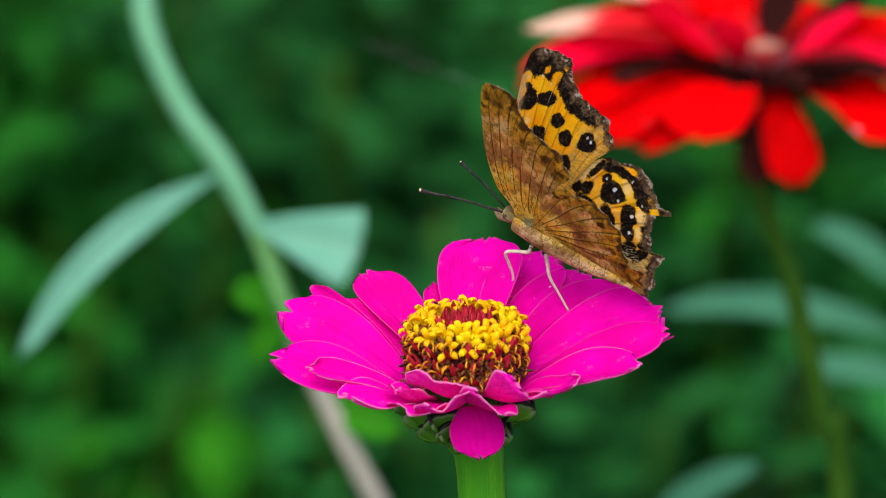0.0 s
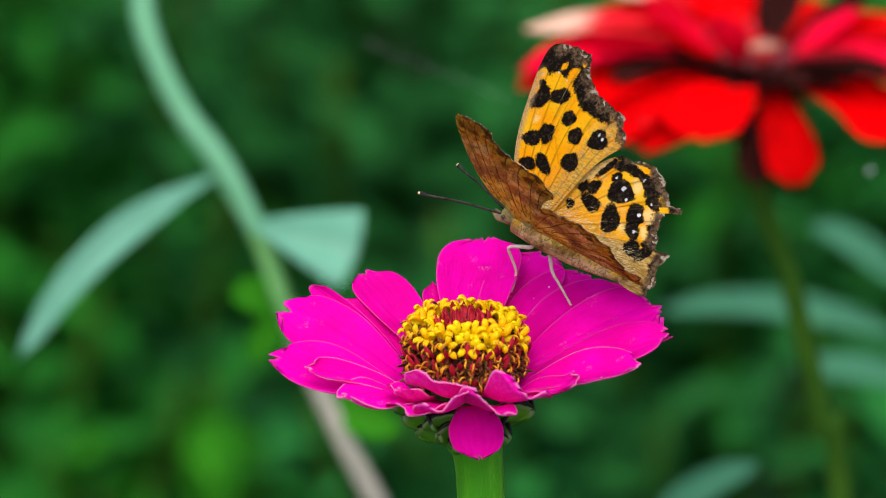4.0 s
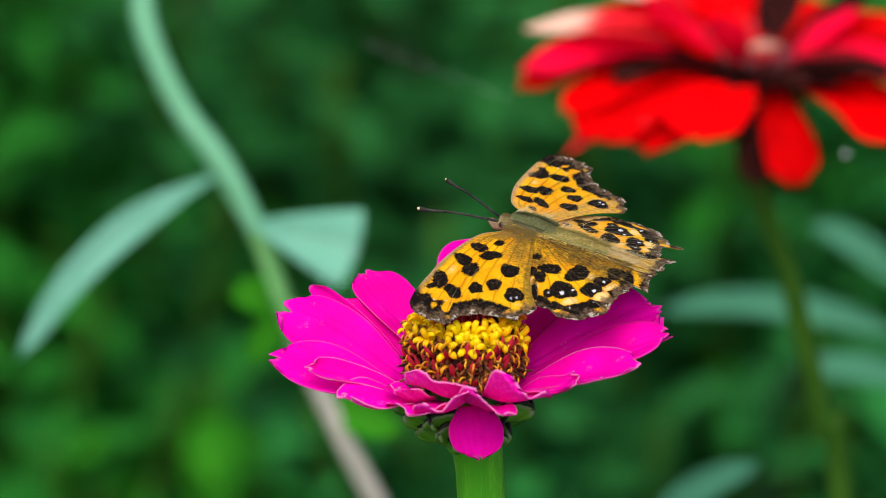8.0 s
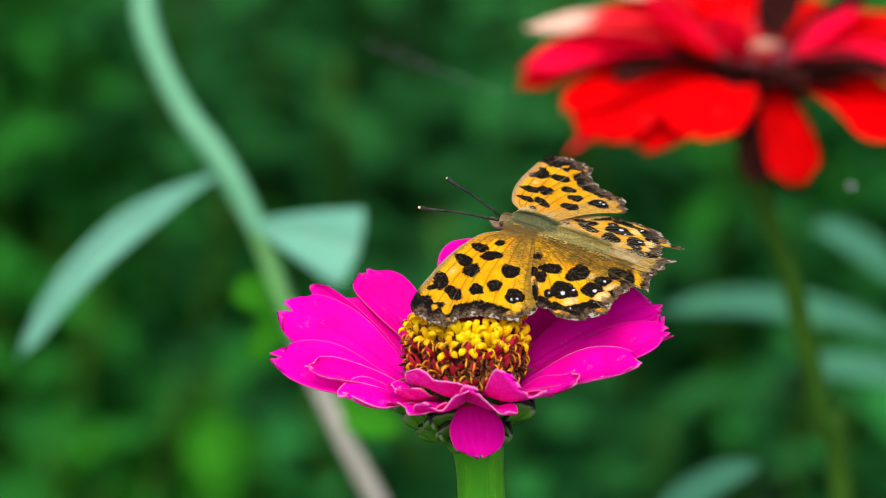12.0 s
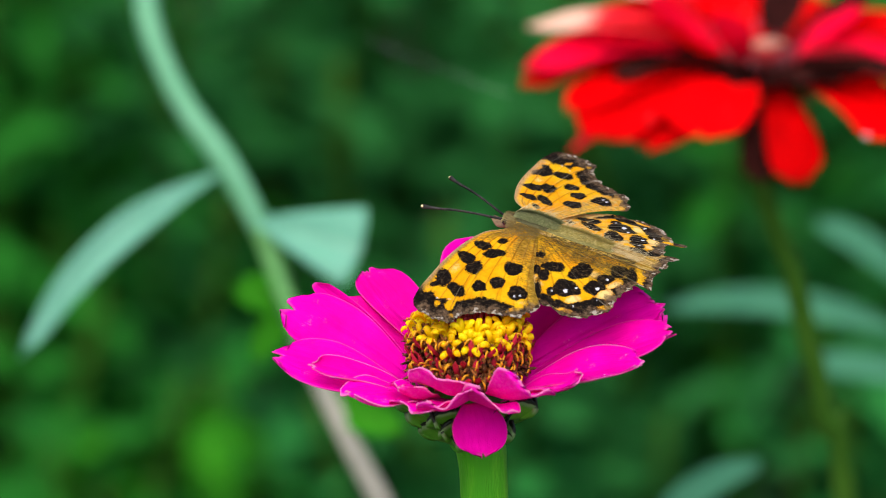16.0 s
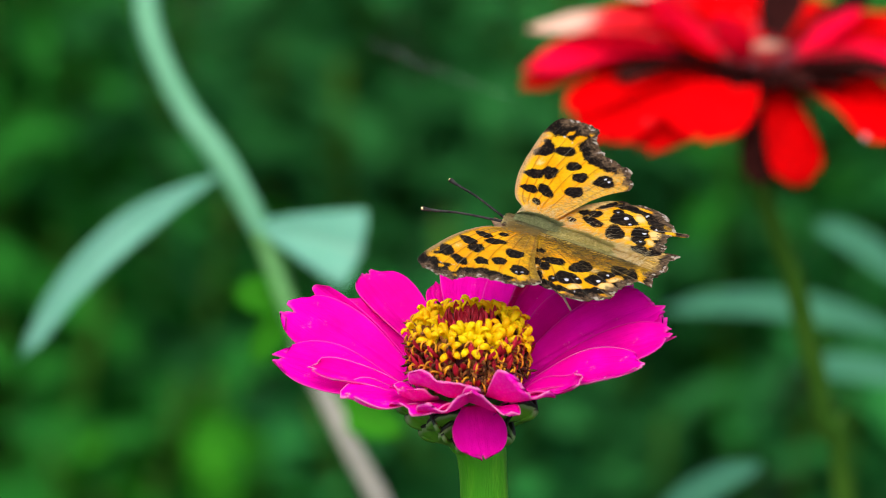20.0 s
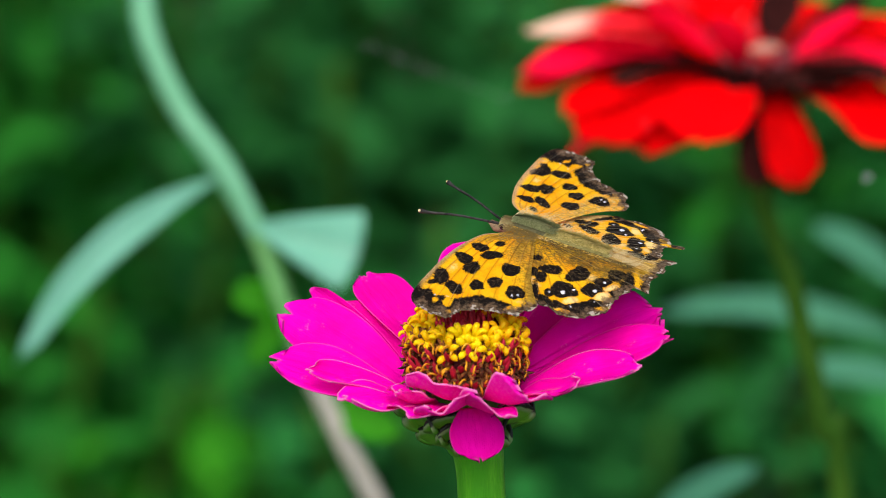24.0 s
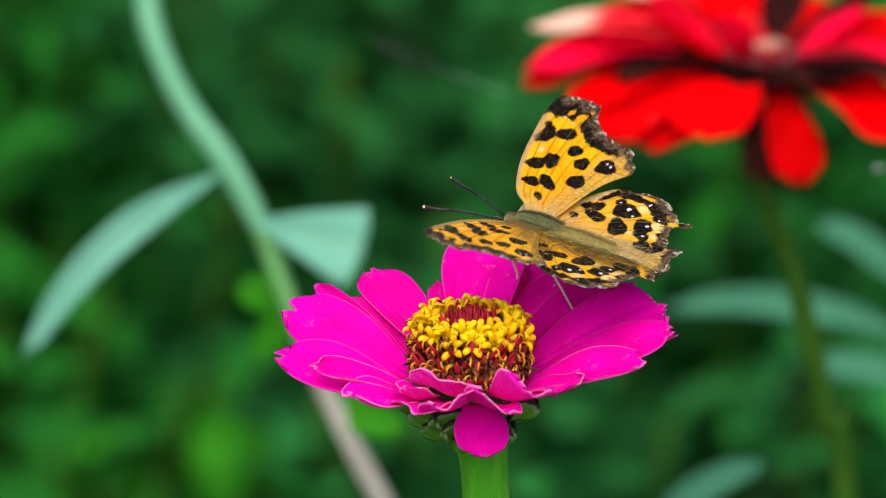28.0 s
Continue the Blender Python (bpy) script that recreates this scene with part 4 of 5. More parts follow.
# low weeds cover the soil between them
cover, small = [], strap("l", 1.0, 0.6, [20, 0, -25], [], root=0.2, tip=0.1, shoulder=0.45, nu=4, nv=3, thick=0.02)
for k in range(6400):
    q = Vector((rnd.uniform(-0.75, 0.75), rnd.uniform(-0.1, 2.5), rnd.uniform(0.005, 0.07)))
    ln = rnd.uniform(0.012, 0.03)
    cover.append((small, Matrix.Translation(q) @ pose(0, 0, 0, rnd.uniform(-25, 25), rnd.uniform(-40, 15), rnd.uniform(0, 360)) @ Matrix.Diagonal((ln, ln, ln, 1))))
weeds = new("ground_cover", merge("ground_cover", cover, [M["cover"]]))
tagged(weeds, "low green weeds covering the soil", "ground cover", kind="stuff")

# a strand of spider silk between the plants
thread = new("spider_thread", tube("thread", [mmv(-14.9, 327.0, 521.4), mmv(-2.6, 312.0, 521.2), mmv(11.5, 294.0, 521.5)], [0.02 * MM, 0.02 * MM], [M["web"]], 20, 6))
tagged(thread, "fine pale strand of spider silk between plants", "spider silk")

# a tuft of seed fluff that swings on the silk
fluff = thing("seed_fluff", "tiny white tuft of seed fluff drifting on silk", "seed fluff")
tuft = []
for k in range(40):
    d = Vector((rnd.gauss(0, 1), rnd.gauss(0, 1), rnd.gauss(0, 1))).normalized() * rnd.uniform(0.5, 0.8)
    tuft.append((tube("h", [Vector((0, 0, 0)), d * (0.5 * MM), d * MM], [0.03 * MM, 0.02 * MM], [], 3, 4), Matrix()))
part("tuft", merge("tuft", tuft, [M["web"]]), fluff)

# a taller hedge closes the bed behind and round about
def hedge(at, length, angle, seed):
    rnd = random.Random(seed)
    leaf = strap("l", 1.0, 0.45, [25, 0, -30], [], root=0.2, tip=0.05, shoulder=0.4, nu=5, nv=3, thick=0.01)
    ob = thing("hedge", "dense dark green garden hedge", "hedge", pose(at[0], at[1], 0, 0, 0, angle), "hedges")
    n = int(length / 0.5)
    for k in range(n):
        x = -length / 2 + (k + 0.5) * 0.5
        part("trunk", tube("trunk", [(x, 0, -0.02), (x + 0.03, 0.02, 0.6), (x, 0, 1.2)], [0.02, 0.015, 0.006], [M["bark"]], 8, 7), ob)
    for mat in ("leaf", "leaf_b"):
        pieces = []
        for k in range(int(length * 420)):
            q = Vector((rnd.uniform(-length / 2, length / 2), rnd.gauss(0, 0.16), rnd.uniform(0.05, 1.5 + 0.15 * rnd.random())))
            ln = rnd.uniform(0.06, 0.11)
            pieces.append((leaf, Matrix.Translation(q) @ pose(0, 0, 0, rnd.uniform(-40, 40), rnd.uniform(-40, 50), rnd.uniform(0, 360)) @ Matrix.Diagonal((ln, ln, ln, 1))))
        part("foliage", merge("foliage", pieces, [M[mat]]), ob)
    return ob


hedge((0, 2.6), 3.0, 0, 1)


# ---- the butterfly ----
def boundary(pts, n):
    """n points at even steps along a polyline (mm)."""
    p = np.array(pts, dtype=float)
    d = np.concatenate([[0], np.cumsum(np.hypot(*np.diff(p, axis=0).T))])
    t = np.linspace(0, d[-1], n)
    return np.stack([np.interp(t, d, p[:, 0]), np.interp(t, d, p[:, 1])], 1)


def smooth_line(pts, n):
    return boundary([(q.x, q.y) for q in curve_points([(*p, 0) for p in pts], 80)], n)


def field(xy, spots, soft=0.8):
    """1 inside a set of ellipses (x, y, half length, half width, degrees), falling to 0 over their edge."""
    out = np.zeros(len(xy))
    for x, y, a, b, deg in spots:
        c, s = math.cos(radians(deg)), math.sin(radians(deg))
        u, v = (xy[:, 0] - x) * c + (xy[:, 1] - y) * s, -(xy[:, 0] - x) * s + (xy[:, 1] - y) * c
        d = np.hypot(u / a, v / b) * (1 + 0.08 * np.sin(3 * np.arctan2(v, u) + x * 5) + 0.04 * np.sin(5 * np.arctan2(v, u) + y * 7)) / 1.05
        out = np.maximum(out, np.clip(0.5 + (1 - d) * min(a, b) / soft, 0, 1))
    return out


def wing(name, side, root, lead, margin, trail, black, white, pale, orange, dusk, band, veins, lift, nu=90, nv=170):
    """A wing as a patch between root, leading edge, scalloped outer margin and trailing edge (mm: forward, outward)."""
    if side > 0:                       # the left tail is worn away
        margin = [p for p in margin if p[0] > -18.15 or p[1] < 9.2 or p[0] < -20.5]
    elif lift < 0.1:                   # the right hindwing's inner fold lies over the abdomen
        margin = margin[:-1] + [(-21.4, -0.2), (-20.6, -1.0), (-20.9, -1.7), (-20.0, -2.2)]
        trail = [(-4.6, 0.65), (-9.0, 0.2), (-13.0, -0.9), (-17.0, -2.0), (-20.0, -2.2)]
    R, L, Mg, T = boundary(root, nv), smooth_line(lead, nu), boundary(margin, nv), smooth_line(trail, nu)
    k = np.arange(nv)                  # small frayed teeth along the margin
    Mg = Mg + (0.08 * np.sin(np.pi * k / (nv - 1)) ** 0.5 * np.stack([np.sin(k * 0.83) + 0.6 * np.sin(k * 1.9), np.cos(k * 0.71) + 0.6 * np.sin(k * 2.3)])).T
    s, t = np.linspace(0, 1, nu)[:, None, None], np.linspace(0, 1, nv)[None, :, None]
    xy = (1 - s) * R[None] + s * Mg[None] + (1 - t) * L[:, None] + t * T[:, None] - (
        (1 - s) * (1 - t) * R[0] + (1 - s) * t * R[-1] + s * (1 - t) * Mg[0] + s * t * Mg[-1])
    xy = xy.reshape(-1, 2)
    S, Q = np.repeat(np.linspace(0, 1, nu), nv), np.tile(np.linspace(0, 1, nv), nu)
    edge = np.interp(Q, *band)         # width of the dark margin, as a share of the wing's depth
    dark = np.clip(0.5 + (S - (1 - edge)) * 12, 0, 1)
    # pale leading edge, widened on the right to paint its gloss
    costa = np.clip(1.3 - Q / (0.03 if side > 0 else 0.055), 0, 1) * (lift > 0.1) * np.clip(S * 6, 0, 1) * np.clip((0.86 - S) * 8, 0, 1)
    rim_band = np.clip((S - 0.86 - 0.025 * np.sin(Q * 47)) / 0.13, 0, 1) * np.clip(Q / 0.04, 0.3, 1)
    vein = np.zeros(len(xy))
    for q in veins:
        vein = np.maximum(vein, np.clip(1 - np.abs(Q - q - 0.02 * np.sin(S * 5)) / 0.0105 * (0.4 + S), 0, 1) * (S > 0.12))
    cell = np.clip(1 - np.abs(S - 0.5 - 0.06 * np.cos(Q * 14)) / 0.009, 0, 1) * (Q > 0.2) * (Q < 0.75)
    vein = np.maximum(vein, cell * 0.8)
    mark = np.maximum(dark, field(xy, black)) * (1 - field(xy, orange))
    side_edge = np.clip(1.0 - Q / 0.085, 0, 1) + np.clip(1.05 - S / 0.2, 0, 1) + np.clip((Q - (0.82 if side > 0 else 0.62)) / 0.14, 0, 1.0) * np.clip(1.9 - 0.9 * S, 0, 1) + np.clip((S - 0.965) / 0.03, 0, 1) * 0.5
    tint = np.maximum(np.clip(side_edge, 0, 1), field(xy, dusk, 3.0))
    under = S + 0.05 * np.sin(Q * 9 + 1) + 0.025 * np.sin(Q * 37)
    z = lift - 0.3 * np.sin(S * 2.2) * np.sin(Q * 3.0) - (0.9 * S ** 2 * Q if lift > 0.1 else 0.15 * S ** 2 * (1 - Q)) + 0.05 * vein + 0.07 * np.cos(Q * 60) * S
    z = z - 0.22 * np.clip(0.6 - xy[:, 1], 0, 3.0)
    if side < 0:                       # painted sheen: the right wings' dusky base is weakened
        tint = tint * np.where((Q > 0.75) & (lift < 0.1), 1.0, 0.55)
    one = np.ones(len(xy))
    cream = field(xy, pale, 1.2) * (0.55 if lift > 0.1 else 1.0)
    if side < 0:                       # the pale low-angle sheen of the right wings, put into their colour
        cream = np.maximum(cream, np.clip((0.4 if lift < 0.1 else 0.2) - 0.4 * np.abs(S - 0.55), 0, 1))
    col = np.stack([mark, field(xy, white), vein, one], 1)
    tin = np.stack([tint, cream, under, one], 1)
    n = len(xy)
    top = np.stack([xy[:, 0], xy[:, 1] * side, z], 1) * MM
    low = top - np.array([0, 0, 0.07 * MM])
    flip = side > 0
    faces = grid_faces(nu, nv, 0, not flip) + grid_faces(nu, nv, n, flip)
    slots = [0] * ((nu - 1) * (nv - 1)) + [1] * ((nu - 1) * (nv - 1))
    rim = list(range(nv)) + [i * nv + nv - 1 for i in range(1, nu)] + [(nu - 1) * nv + j for j in range(nv - 2, -1, -1)] + [i * nv for i in range(nu - 2, 0, -1)]
    for p, q in zip(rim, rim[1:] + rim[:1]):
        faces.append((p, q, q + n, p + n))
        slots.append(0)
    return mesh_of(name, np.concatenate([top, low]).tolist(), faces, [M["top"], M["under"]], True,
                   {"mark": np.concatenate([col, col]), "tint": np.concatenate([tin, tin]), "rim": np.concatenate([rim_band, rim_band]),
                    "costa": np.concatenate([costa, costa]), "lit_base": np.full(2 * n, 0.0 if side > 0 else 0.42)}, slots)


FORE = dict(
    root=[(0.2, 0.8), (-3.2, 0.65)],
    lead=[(0.2, 0.8), (1.1, 2.6), (2.9, 4.0), (3.9, 5.6), (5.0, 8.6), (5.7, 12.0), (6.0, 15.0), (6.3, 19.0), (6.1, 21.8), (5.5, 23.0)],
    margin=[(5.5, 23.0), (4.6, 23.6), (3.7, 23.7), (2.4, 24.0), (1.3, 23.9), (0.2, 23.8), (-0.2, 23.2), (-0.2, 22.3), (-0.8, 21.1), (-1.7, 20.3), (-3.1, 19.3), (-3.8, 19.25),
            (-4.4, 19.0), (-5.2, 18.9), (-5.9, 18.5), (-7.3, 18.5), (-7.7, 18.0), (-7.8, 17.3), (-8.0, 16.7), (-8.8, 16.2), (-9.1, 15.3), (-9.0, 14.4)],
    trail=[(-3.2, 0.65), (-4.8, 5.9), (-6.0, 9.5), (-7.4, 12.3), (-9.0, 14.4)],
    black=[(0.33, 4.98, 0.73, 0.51, 47.5), (0.42, 7.8, 1.52, 0.85, 36.5), (2.37, 7.03, 1.19, 0.80, -0.6), (3.23, 10.34, 1.40, 0.98, -34.6), (1.64, 11.76, 1.39, 0.97, 78.4), (-3.1, 9.6, 1.30, 1.19, -45.0), (-2.23, 13.04, 1.16, 0.97, -73.7),
           (-0.4, 14.82, 1.07, 0.89, -73.2), (-5.48, 13.88, 1.41, 1.26, -62.3), (4.39, 15.66, 1.73, 1.00, -70.3), (1.99, 17.0, 1.48, 0.97, -34.0), (4.61, 17.07, 1.41, 0.54, 50.4), (3.4, 21.0, 2.31, 1.37, 0), (-1.9, 18.4, 1.26, 1.37, 0)],
    white=[(-5.33, 14.61, 0.22, 0.16, -70.1), (-6.01, 14.24, 0.22, 0.19, -75.8), (3.52, 19.8, 0.17, 0.14, 33.4), (2.03, 19.23, 0.18, 0.14, 29.5)],
    pale=[(3.82, 13.01, 1.33, 0.77, 87.0), (5.52, 18.67, 0.56, 0.54, 67.4), (-6.62, 15.43, 1.5, 0.55, 25.8), (5.3, 17.6, 0.6, 0.5, 0)],
    orange=[(1.44, 20.64, 0.79, 0.55, -69.9), (3.1, 20.82, 0.63, 0.35, -68.5), (0.53, 22.29, 0.39, 0.35, -77.2), (5.52, 18.8, 0.55, 0.45, -72.6), (-6.62, 16.73, 1.2, 0.37, 49.4), (-7.7, 15.43, 0.5, 0.31, 27.1), (3.4, 19.3, 0.5, 0.4, 0)],
    dusk=[(-2.72, 5.14, 3.52, 1.5, -72.2), (1.84, 4.27, 3.08, 0.69, 38.2), (-5.17, 8.74, 3.52, 0.7, -72.2), (-8.2, 16.2, 0.7, 1.4, 0), (1.0, 22.6, 2.0, 0.5, 0)],
    band=([0, 0.15, 0.3, 0.42, 0.5, 0.62, 0.78, 0.9, 1.0], [0.20, 0.20, 0.17, 0.14, 0.16, 0.15, 0.12, 0.06, 0.03]),
    veins=[0.1, 0.2, 0.3, 0.42, 0.54, 0.66, 0.79, 0.91], lift=0.22)
HIND = dict(
    root=[(-2.6, 0.8), (-4.6, 0.65)],
    lead=[(-2.6, 0.8), (-4.0, 5.5), (-5.4, 9.4), (-7.4, 12.2), (-8.9, 13.4)],
    margin=[(-8.9, 13.4), (-9.7, 13.6), (-10.8, 13.3), (-11.8, 13.9), (-12.7, 14.1), (-14.1, 14.1), (-15.1, 13.5), (-16.0, 13.3), (-16.4, 12.3), (-17.3, 11.6), (-18.0, 10.9), (-18.1, 10.3),
            (-19.3, 10.6), (-20.1, 10.6), (-20.2, 10.1), (-19.4, 9.8), (-18.2, 9.3), (-18.0, 8.0), (-18.2, 7.2), (-18.3, 6.3), (-19.0, 5.6), (-18.9, 4.6), (-19.2, 4.2), (-20.4, 4.4),
            (-21.4, 4.5), (-21.1, 3.4), (-20.6, 2.4), (-20.8, 1.4), (-21.2, 0.8), (-20.2, 0.5)],
    trail=[(-4.6, 0.65), (-9.0, 0.75), (-13.0, 0.35), (-18.0, 0.2), (-20.2, 0.5)],
    black=[(-7.86, 6.01, 1.58, 0.92, 17.4), (-7.29, 8.05, 1.08, 0.81, -67.0), (-11.47, 5.18, 1.83, 1.27, 70.0), (-5.32, 4.67, 0.68, 0.58, 29.8), (-11.1, 9.14, 1.86, 1.60, -9.8), (-9.69, 10.56, 0.84, 0.68, -67.8), (-15.08, 5.14, 1.24, 0.92, 27.7),
           (-14.7, 7.29, 1.65, 1.44, -14.4), (-16.1, 3.0, 1.24, 1.08, 30.2), (-18.18, 3.62, 2.08, 0.73, -65.4), (-17.57, 6.17, 1.81, 1.01, -8.8), (-7.96, 11.29, 2.08, 0.45, -65.3), (-5.96, 7.55, 0.92, 0.62, -66.4), (-9.81, 12.31, 1.46, 0.72, -21.5),
           (-11.84, 12.54, 1.33, 0.98, -8.9), (-14.02, 11.6, 2.29, 1.06, 39.8), (-15.76, 9.72, 2.08, 0.79, 49.6), (-17.54, 7.62, 1.79, 0.79, 50.6), (-7.69, 13.67, 0.85, 0.62, 27.7)],
    white=[(-11.23, 9.6, 0.35, 0.30, -70.1), (-12.24, 8.45, 0.22, 0.21, 51.9), (-9.66, 10.5, 0.19, 0.16, -69.4), (-14.89, 7.36, 0.25, 0.24, 37.1), (-15.29, 5.11, 0.22, 0.21, 51.9), (-15.77, 9.43, 0.14, 0.13, 33.4), (-13.37, 11.79, 0.27, 0.11, -65.5)],
    pale=[(-6.6, 10.6, 3.4, 0.75, -58), (-10.4, 12.7, 1.6, 0.5, -15), (-6.32, 9.22, 0.63, 0.47, 27.7), (-12.89, 10.64, 0.97, 0.64, 47.7), (-16.27, 7.83, 1.08, 0.83, 54.3), (-16.62, 5.61, 0.95, 0.47, 51.6), (-19.06, 8.51, 0.99, 0.63, -66.1), (-13.15, 4.94, 1.04, 0.46, 9.9), (-7.42, 10.12, 0.59, 0.53, 32.2)],
    orange=[(-12.89, 10.64, 1.02, 0.64, 46.6), (-16.27, 7.83, 1.08, 0.83, 54.3), (-16.62, 5.61, 0.95, 0.47, 51.6), (-19.06, 8.51, 1.06, 0.68, -66.1), (-17.57, 10.06, 1.39, 0.39, 41.4), (-12.95, 13.15, 0.93, 0.32, 3.0)],
    dusk=[(-10.87, 2.69, 3.97, 1.18, -3.7), (-15.16, 3.05, 2.91, 1.04, -4.4), (-5.64, 5.66, 2.21, 1.0, -65.6), (-14.5, 4.6, 1.52, 0.73, 9.5), (-9.5, 1.2, 5.0, 1.1, 0), (-16.5, 0.9, 3.0, 0.6, 0), (-19.4, 10.2, 1.2, 0.5, 0)],
    band=([0, 0.15, 0.3, 0.45, 0.55, 0.7, 0.85, 1.0], [0.07, 0.10, 0.11, 0.12, 0.14, 0.12, 0.07, 0.02]),
    veins=[0.12, 0.24, 0.35, 0.46, 0.57, 0.68, 0.8], lift=0.0)

REST_A = pose(10.26 * MM, 8.52 * MM, 0.60147, -7.8, -16.1, 146.2)
REST_B = pose(9.91 * MM, 8.23 * MM, 0.60070, -7.1, -9.9, 156.3)
butterfly = thing("butterfly", "orange comma butterfly with black-spotted ragged wings on a petal", "butterfly", REST_B)
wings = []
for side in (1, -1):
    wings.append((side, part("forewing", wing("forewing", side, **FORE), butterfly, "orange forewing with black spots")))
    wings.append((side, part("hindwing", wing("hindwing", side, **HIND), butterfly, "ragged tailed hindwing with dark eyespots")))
thorax = part("thorax", blob("thorax", mmv(-2.1, 0, -0.25), (3.0 * MM, 1.3 * MM, 1.95 * MM), [M["fur"]], 0.06), butterfly, "furry olive-brown thorax")
abdomen = part("abdomen", tube("abdomen", [mmv(-3.6, 0, -0.3), mmv(-6, 0, 0.0), mmv(-9, 0, 0.05), mmv(-12, 0, -0.3), mmv(-14.8, 0, -0.8)],
               [1.0 * MM, 1.1 * MM, 1.15 * MM, 0.95 * MM, 0.3 * MM], [M["fur_gold"]], 30, 14, 0.02), butterfly, "slender olive-brown abdomen")
head_ob = part("head", blob("head", mmv(1.5, 0, -0.5), (1.15 * MM, 1.1 * MM, 1.1 * MM), [M["face"]], 0.08), butterfly, "small brown head")
for s in (1, -1):
    part("eye", blob("eye", mmv(1.8, 0.85 * s, -0.4), (0.5 * MM, 0.34 * MM, 0.5 * MM), [M["eye"]]), head_ob, "dark round eye")
    part("palp", tube("palp", [mmv(2.0, 0.4 * s, -1.1), mmv(3.0, 0.4 * s, -1.2), mmv(4.0, 0.35 * s, -0.7)], [0.45 * MM, 0.5 * MM, 0.12 * MM], [M["face"]], 10, 8), head_ob)


def hairs(name, seed, count, spine, radius, length, mat="hair", half=0.85):
    """Short hairs combed backwards over a body."""
    rnd = random.Random(seed)
    verts, faces = [], []
    for k in range(count):
        x = rnd.uniform(*spine[:2])
        a = rnd.uniform(-half, half)
        out = Vector((0, math.sin(a), math.cos(a)))
        r = radius * (0.85 + 0.15 * math.cos((x - sum(spine[:2]) / 2) * 0.7))
        p = Vector((x, 0, spine[2])) + out * r
        d = (out * rnd.uniform(0.2, 0.7) + Vector((-1, rnd.uniform(-0.4, 0.4), rnd.uniform(-0.1, 0.3)))).normalized() * length * rnd.uniform(0.5, 1.1)
        w = Vector((0.03, 0.05 * math.cos(a), -0.05 * math.sin(a)))
        o = len(verts)
        verts += [(p - w) * MM, (p + w) * MM, (p + d * 0.6 + w * 0.6) * MM, (p + d) * MM]
        faces += [(o, o + 1, o + 2), (o, o + 2, o + 3)]
    return mesh_of(name, verts, faces, [M[mat]])


part("fur", hairs("fur", 3, 2600, (-5.2, 0.8, 0.15), 1.4, 1.2, "hair_green", 0.9), thorax, "soft olive hairs")
for side, ob in wings:
    rnd = random.Random(side + 7)
    verts, faces = [], []
    for k in range(800 if ob.name.startswith("fore") else 1300 if side > 0 else 1700):
        if ob.name.startswith("fore"):
            p = Vector((rnd.uniform(-3.2, 1.4), abs(rnd.gauss(0.3, 1.5)) + 0.7, 0.35))
        else:
            x = rnd.uniform(-17.5, -4)
            low = 0.5 if side > 0 else max(-1.7, 0.6 + 0.17 * (x + 5))
            p = Vector((x, low + abs(rnd.gauss(0, 2.2 if side > 0 else 1.9)), 0.12 - 0.22 * max(0.0, 0.6 - low)))
        d = Vector((rnd.uniform(-1.0, -0.3), rnd.uniform(0.1, 0.7), rnd.uniform(0.1, 0.45))) * rnd.uniform(0.8, 1.9)
        w = Vector((0.03, -0.03, 0))
        o = len(verts)
        verts += [mmv(q.x, q.y * side, q.z) for q in (p - w, p + w, p + d * 0.6 + w * 0.6, p + d)]
        faces += [(o, o + 1, o + 2), (o, o + 2, o + 3)]
    # right-wing hairs coloured light to carry the sheen, left ones dark
    part("fur", mesh_of("fur", verts, faces, [M["hair_dark" if side > 0 else "hair_lit"]]), ob, "fine hairs, paler on the right wings as sheen")
part("fur", hairs("fur", 5, 2200, (-13.0, -4.0, -0.02), 1.1, 1.2, "hair_olive", 1.0), abdomen, "soft olive hairs")


part("fur", hairs("fur", 8, 900, (0.5, 2.4, -0.45), 1.02, 0.6, "hair", 1.7), head_ob, "short brown hairs")


def to_rest(*p):
    return REST_B.inverted() @ (Vector(p) * MM)


# the folds of the hindwings that hug the abdomen
for s in (1, -1):
    verts, tin, mk = [], [], []
    for lay in (0, 1):
        for i in range(30):
            t = i / 29
            deep = max(0.25, 2.7 * (math.sin(math.pi * (0.32 + 0.665 * t))) ** 0.75)
            for j in range(10):
                v = j / 9
                y = 1.15 + 0.95 * math.sin(v * 2.5) * (0.8 + 0.2 * math.sin(math.pi * t)) - 0.6 * v * v - lay * 0.08
                verts.append(mmv(0.2 - 19.6 * t, y * s, -0.1 - deep * v + 0.5 * (1 - t)))
                tin.append((v, 0, 0.36 + 0.2 * t + 0.03 * math.sin(t * 20), 1))
                mk.append((0, 0, 0.5 if j == 4 else 0, 1))
    faces = grid_faces(30, 10, 0, s < 0) + grid_faces(30, 10, 300, s > 0)
    part("wing_fold", mesh_of("fold", verts, faces, [M["fold"]], attrs={"tint": np.array(tin), "mark": np.array(mk), "rim": np.zeros(600)}), butterfly, "pinkish-brown inner wing fold")

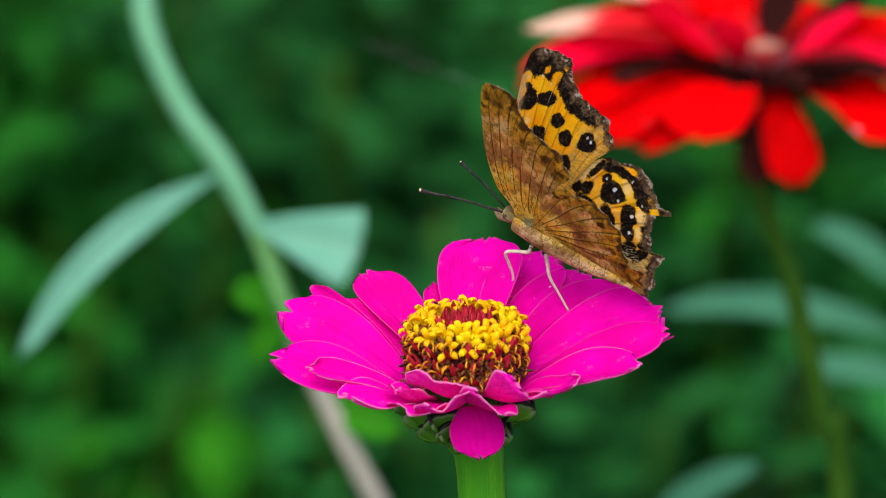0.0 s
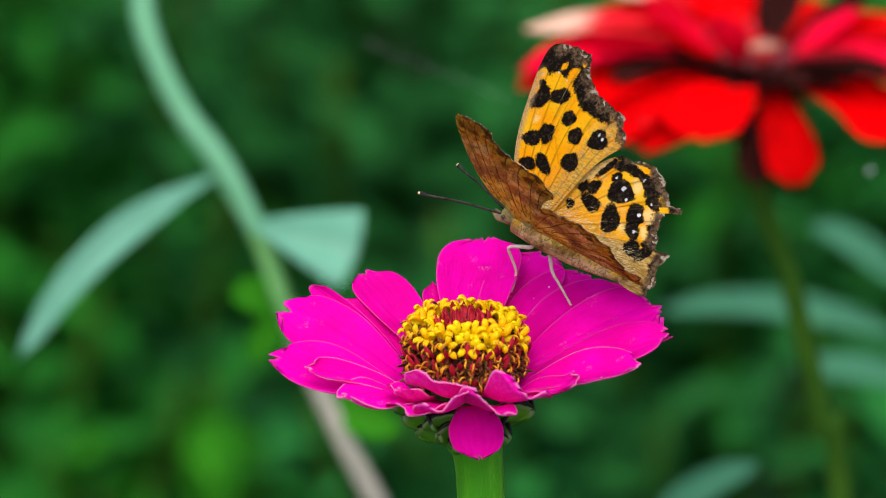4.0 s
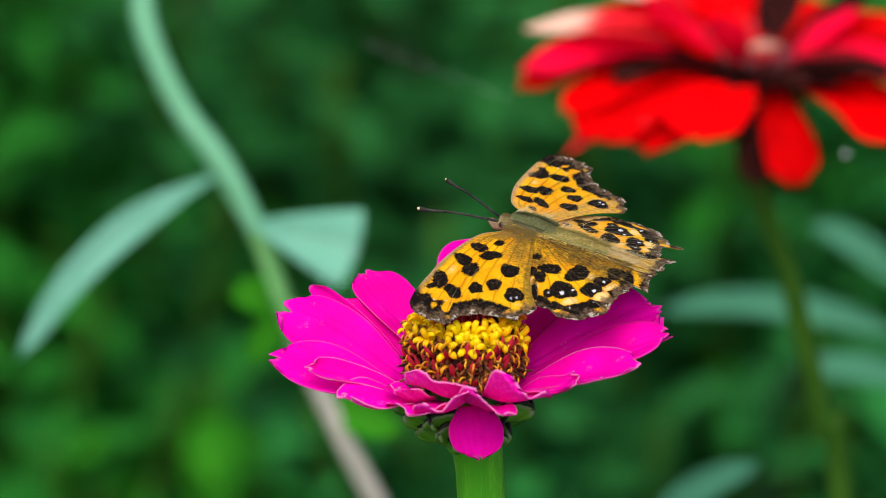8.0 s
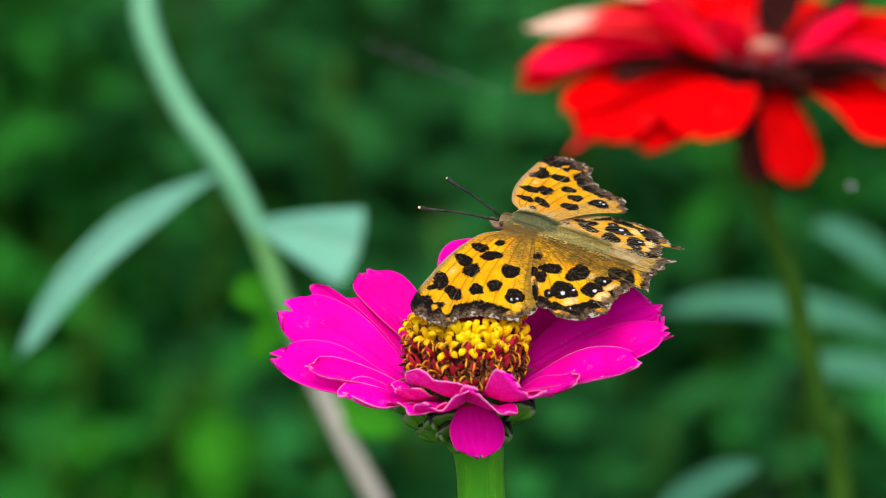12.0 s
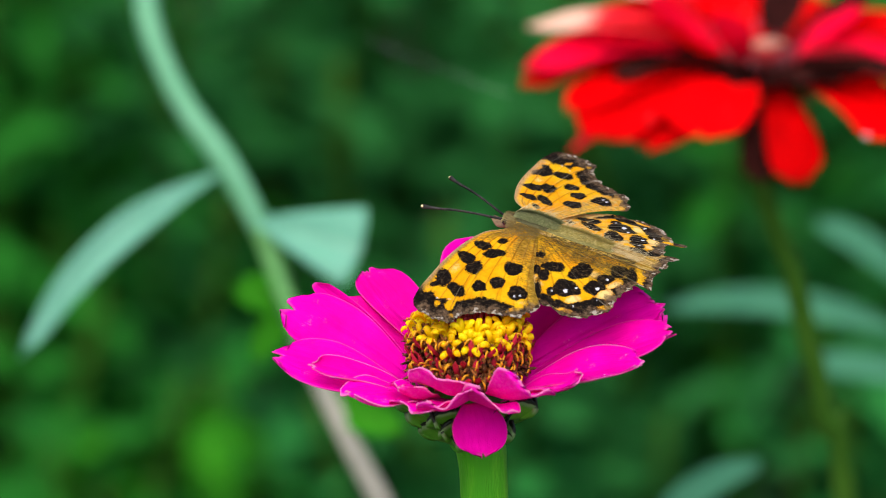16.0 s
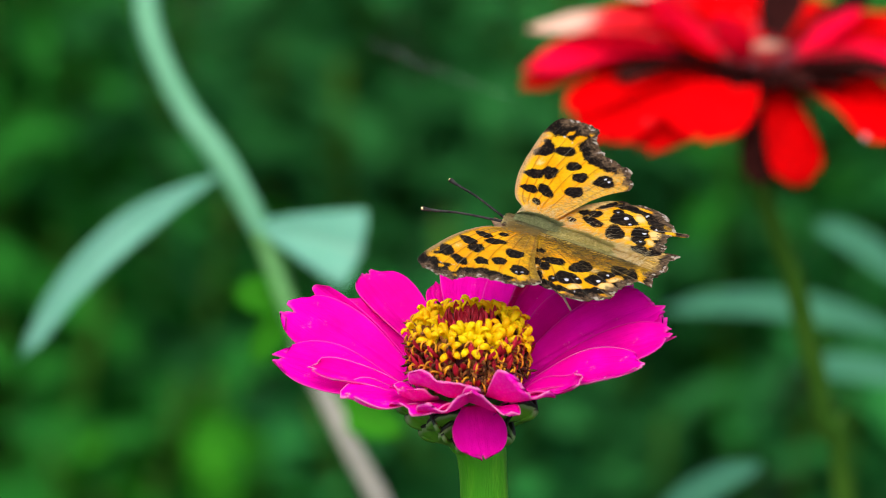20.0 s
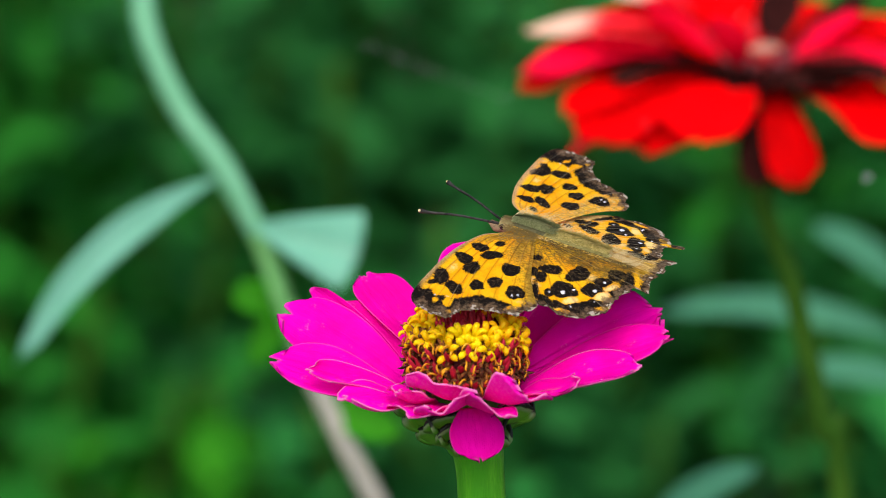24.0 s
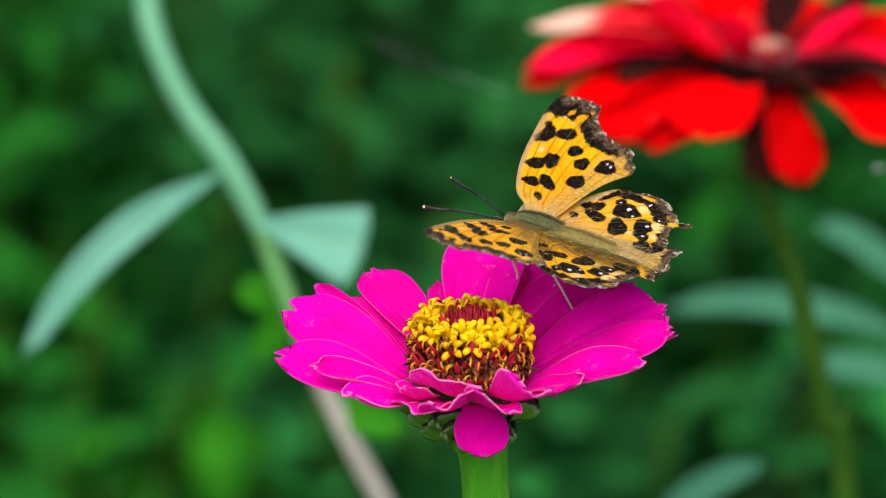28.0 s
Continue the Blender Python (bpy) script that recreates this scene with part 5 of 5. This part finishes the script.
# antennae: dark thin rods with a club and a pale tip
for root, tip in (((2.3, 0.35, -0.4), (-3.2, 3.7, 604.4)), ((2.3, -0.35, -0.3), (0.5, 13.5, 605.0))):
    a, b = mmv(*root), to_rest(*tip)
    mid = a.lerp(b, 0.5) + mmv(0, 0, 0.25)
    club = a.lerp(b, 0.86)
    ant = part("antenna", tube("antenna", [a, mid, club, b], [0.17 * MM, 0.15 * MM, 0.18 * MM, 0.34 * MM], [M["horn"]], 30, 8), head_ob, "thin dark clubbed antenna")
    part("antenna_tip", blob("tip", b, (0.24 * MM, 0.22 * MM, 0.22 * MM), [M["horn_tip"]], 0, 8, 8), ant, "pale antenna tip")

# pale thin legs that stay where they stand
legs = []
for pts in ([(11.8, 8.2, 597.7), (11.3, 7.9, 596.7), (9.7, 8.4, 596.6), (8.3, 8.7, 596.3), (8.7, 9.2, 594.7), (9.3, 9.6, 592.7), (9.1, 10.0, 590.8), (8.7, 10.0, 589.5)], [(13.7, 7.8, 596.5), (13.9, 7.2, 595.0), (14.2, 6.7, 593.5), (15.3, 6.5, 591.5), (16.7, 6.1, 589.0)]):
    me = tube("leg", [Vector(p) * MM for p in pts], [0.3 * MM, 0.27 * MM, 0.22 * MM, 0.17 * MM, 0.16 * MM], [M["leg"]], 40, 8)
    legs.append(part("leg", me, butterfly, "thin pale leg", REST_B.inverted()))


def motions():
    """The butterfly shifts its stance once and beats its wings; its feet stay put."""
    walk(butterfly, [(0, REST_A), (3.5, REST_A), (5.5, REST_B), (28, REST_B)])
    walk(fluff, [(t, Matrix.Translation(p)) for t, p in ((0, mmv(69.4, 232.4, 536.8)),
        (1, mmv(69.2, 233.7, 540.3)),
        (3, mmv(69.0, 228.7, 526.8)),
        (3.5, mmv(71.8, 229.9, 530.1)),
        (5.5, mmv(71.8, 230.1, 530.5)),
        (7.5, mmv(69.4, 229.1, 527.8)),
        (8, mmv(67.7, 231.0, 533.0)),
        (8.4, mmv(68.0, 231.6, 534.5)),
        (9, mmv(67.5, 230.5, 531.7)),
        (10, mmv(68.5, 229.7, 529.3)),
        (11, mmv(68.0, 228.2, 525.3)),
        (12, mmv(68.5, 229.1, 527.8)),
        (15, mmv(68.5, 229.1, 527.8)),
        (16.5, mmv(71.3, 233.7, 540.3)),
        (17, mmv(69.2, 234.3, 542.1)),
        (18, mmv(68.0, 232.9, 538.1)),
        (19, mmv(69.4, 233.2, 539.0)),
        (20, mmv(70.4, 232.0, 535.6)),
        (21, mmv(69.9, 232.1, 535.9)),
        (22.5, mmv(71.8, 230.1, 530.5)),
        (24, mmv(71.3, 229.8, 529.6)),
        (25, mmv(70.9, 228.5, 526.2)),
        (26, mmv(70.9, 233.4, 539.4)),
        (27, mmv(69.9, 232.1, 535.9)),
        (28, mmv(72.3, 230.1, 530.5)))])
    for leg in legs:
        walk(leg, [(0, REST_A.inverted()), (3.5, REST_A.inverted()), (5.5, REST_B.inverted()), (28, REST_B.inverted())])
    for side, ob in wings:
        beats = [(r[0], r[1], r[2]) if ob.name.startswith("fore") else (r[0], r[3], r[4]) for r in FLAPS]
        sweep = 2.5 if ob.name.startswith("fore") else 0.0   # the forewings draw back a little as they open
        # the joints rise a little as the wings close
        walk(ob, [(t, pose(0, side * 1.1 * MM, 0.3 * MM * max(0.0, math.sin(radians(near))), near + 3.5 * max(0.0, near - 72) / 10 if side > 0 else -far - 3.0 * max(0.0, far - 76) / 14, 0, 0) @ pose(0, -side * 0.7 * MM, 0) @
                   pose(0, 0, 0, 0, 0, side * sweep * max(0.0, 1 - max(0.0, near) / 45))) for t, near, far in beats])


motions()
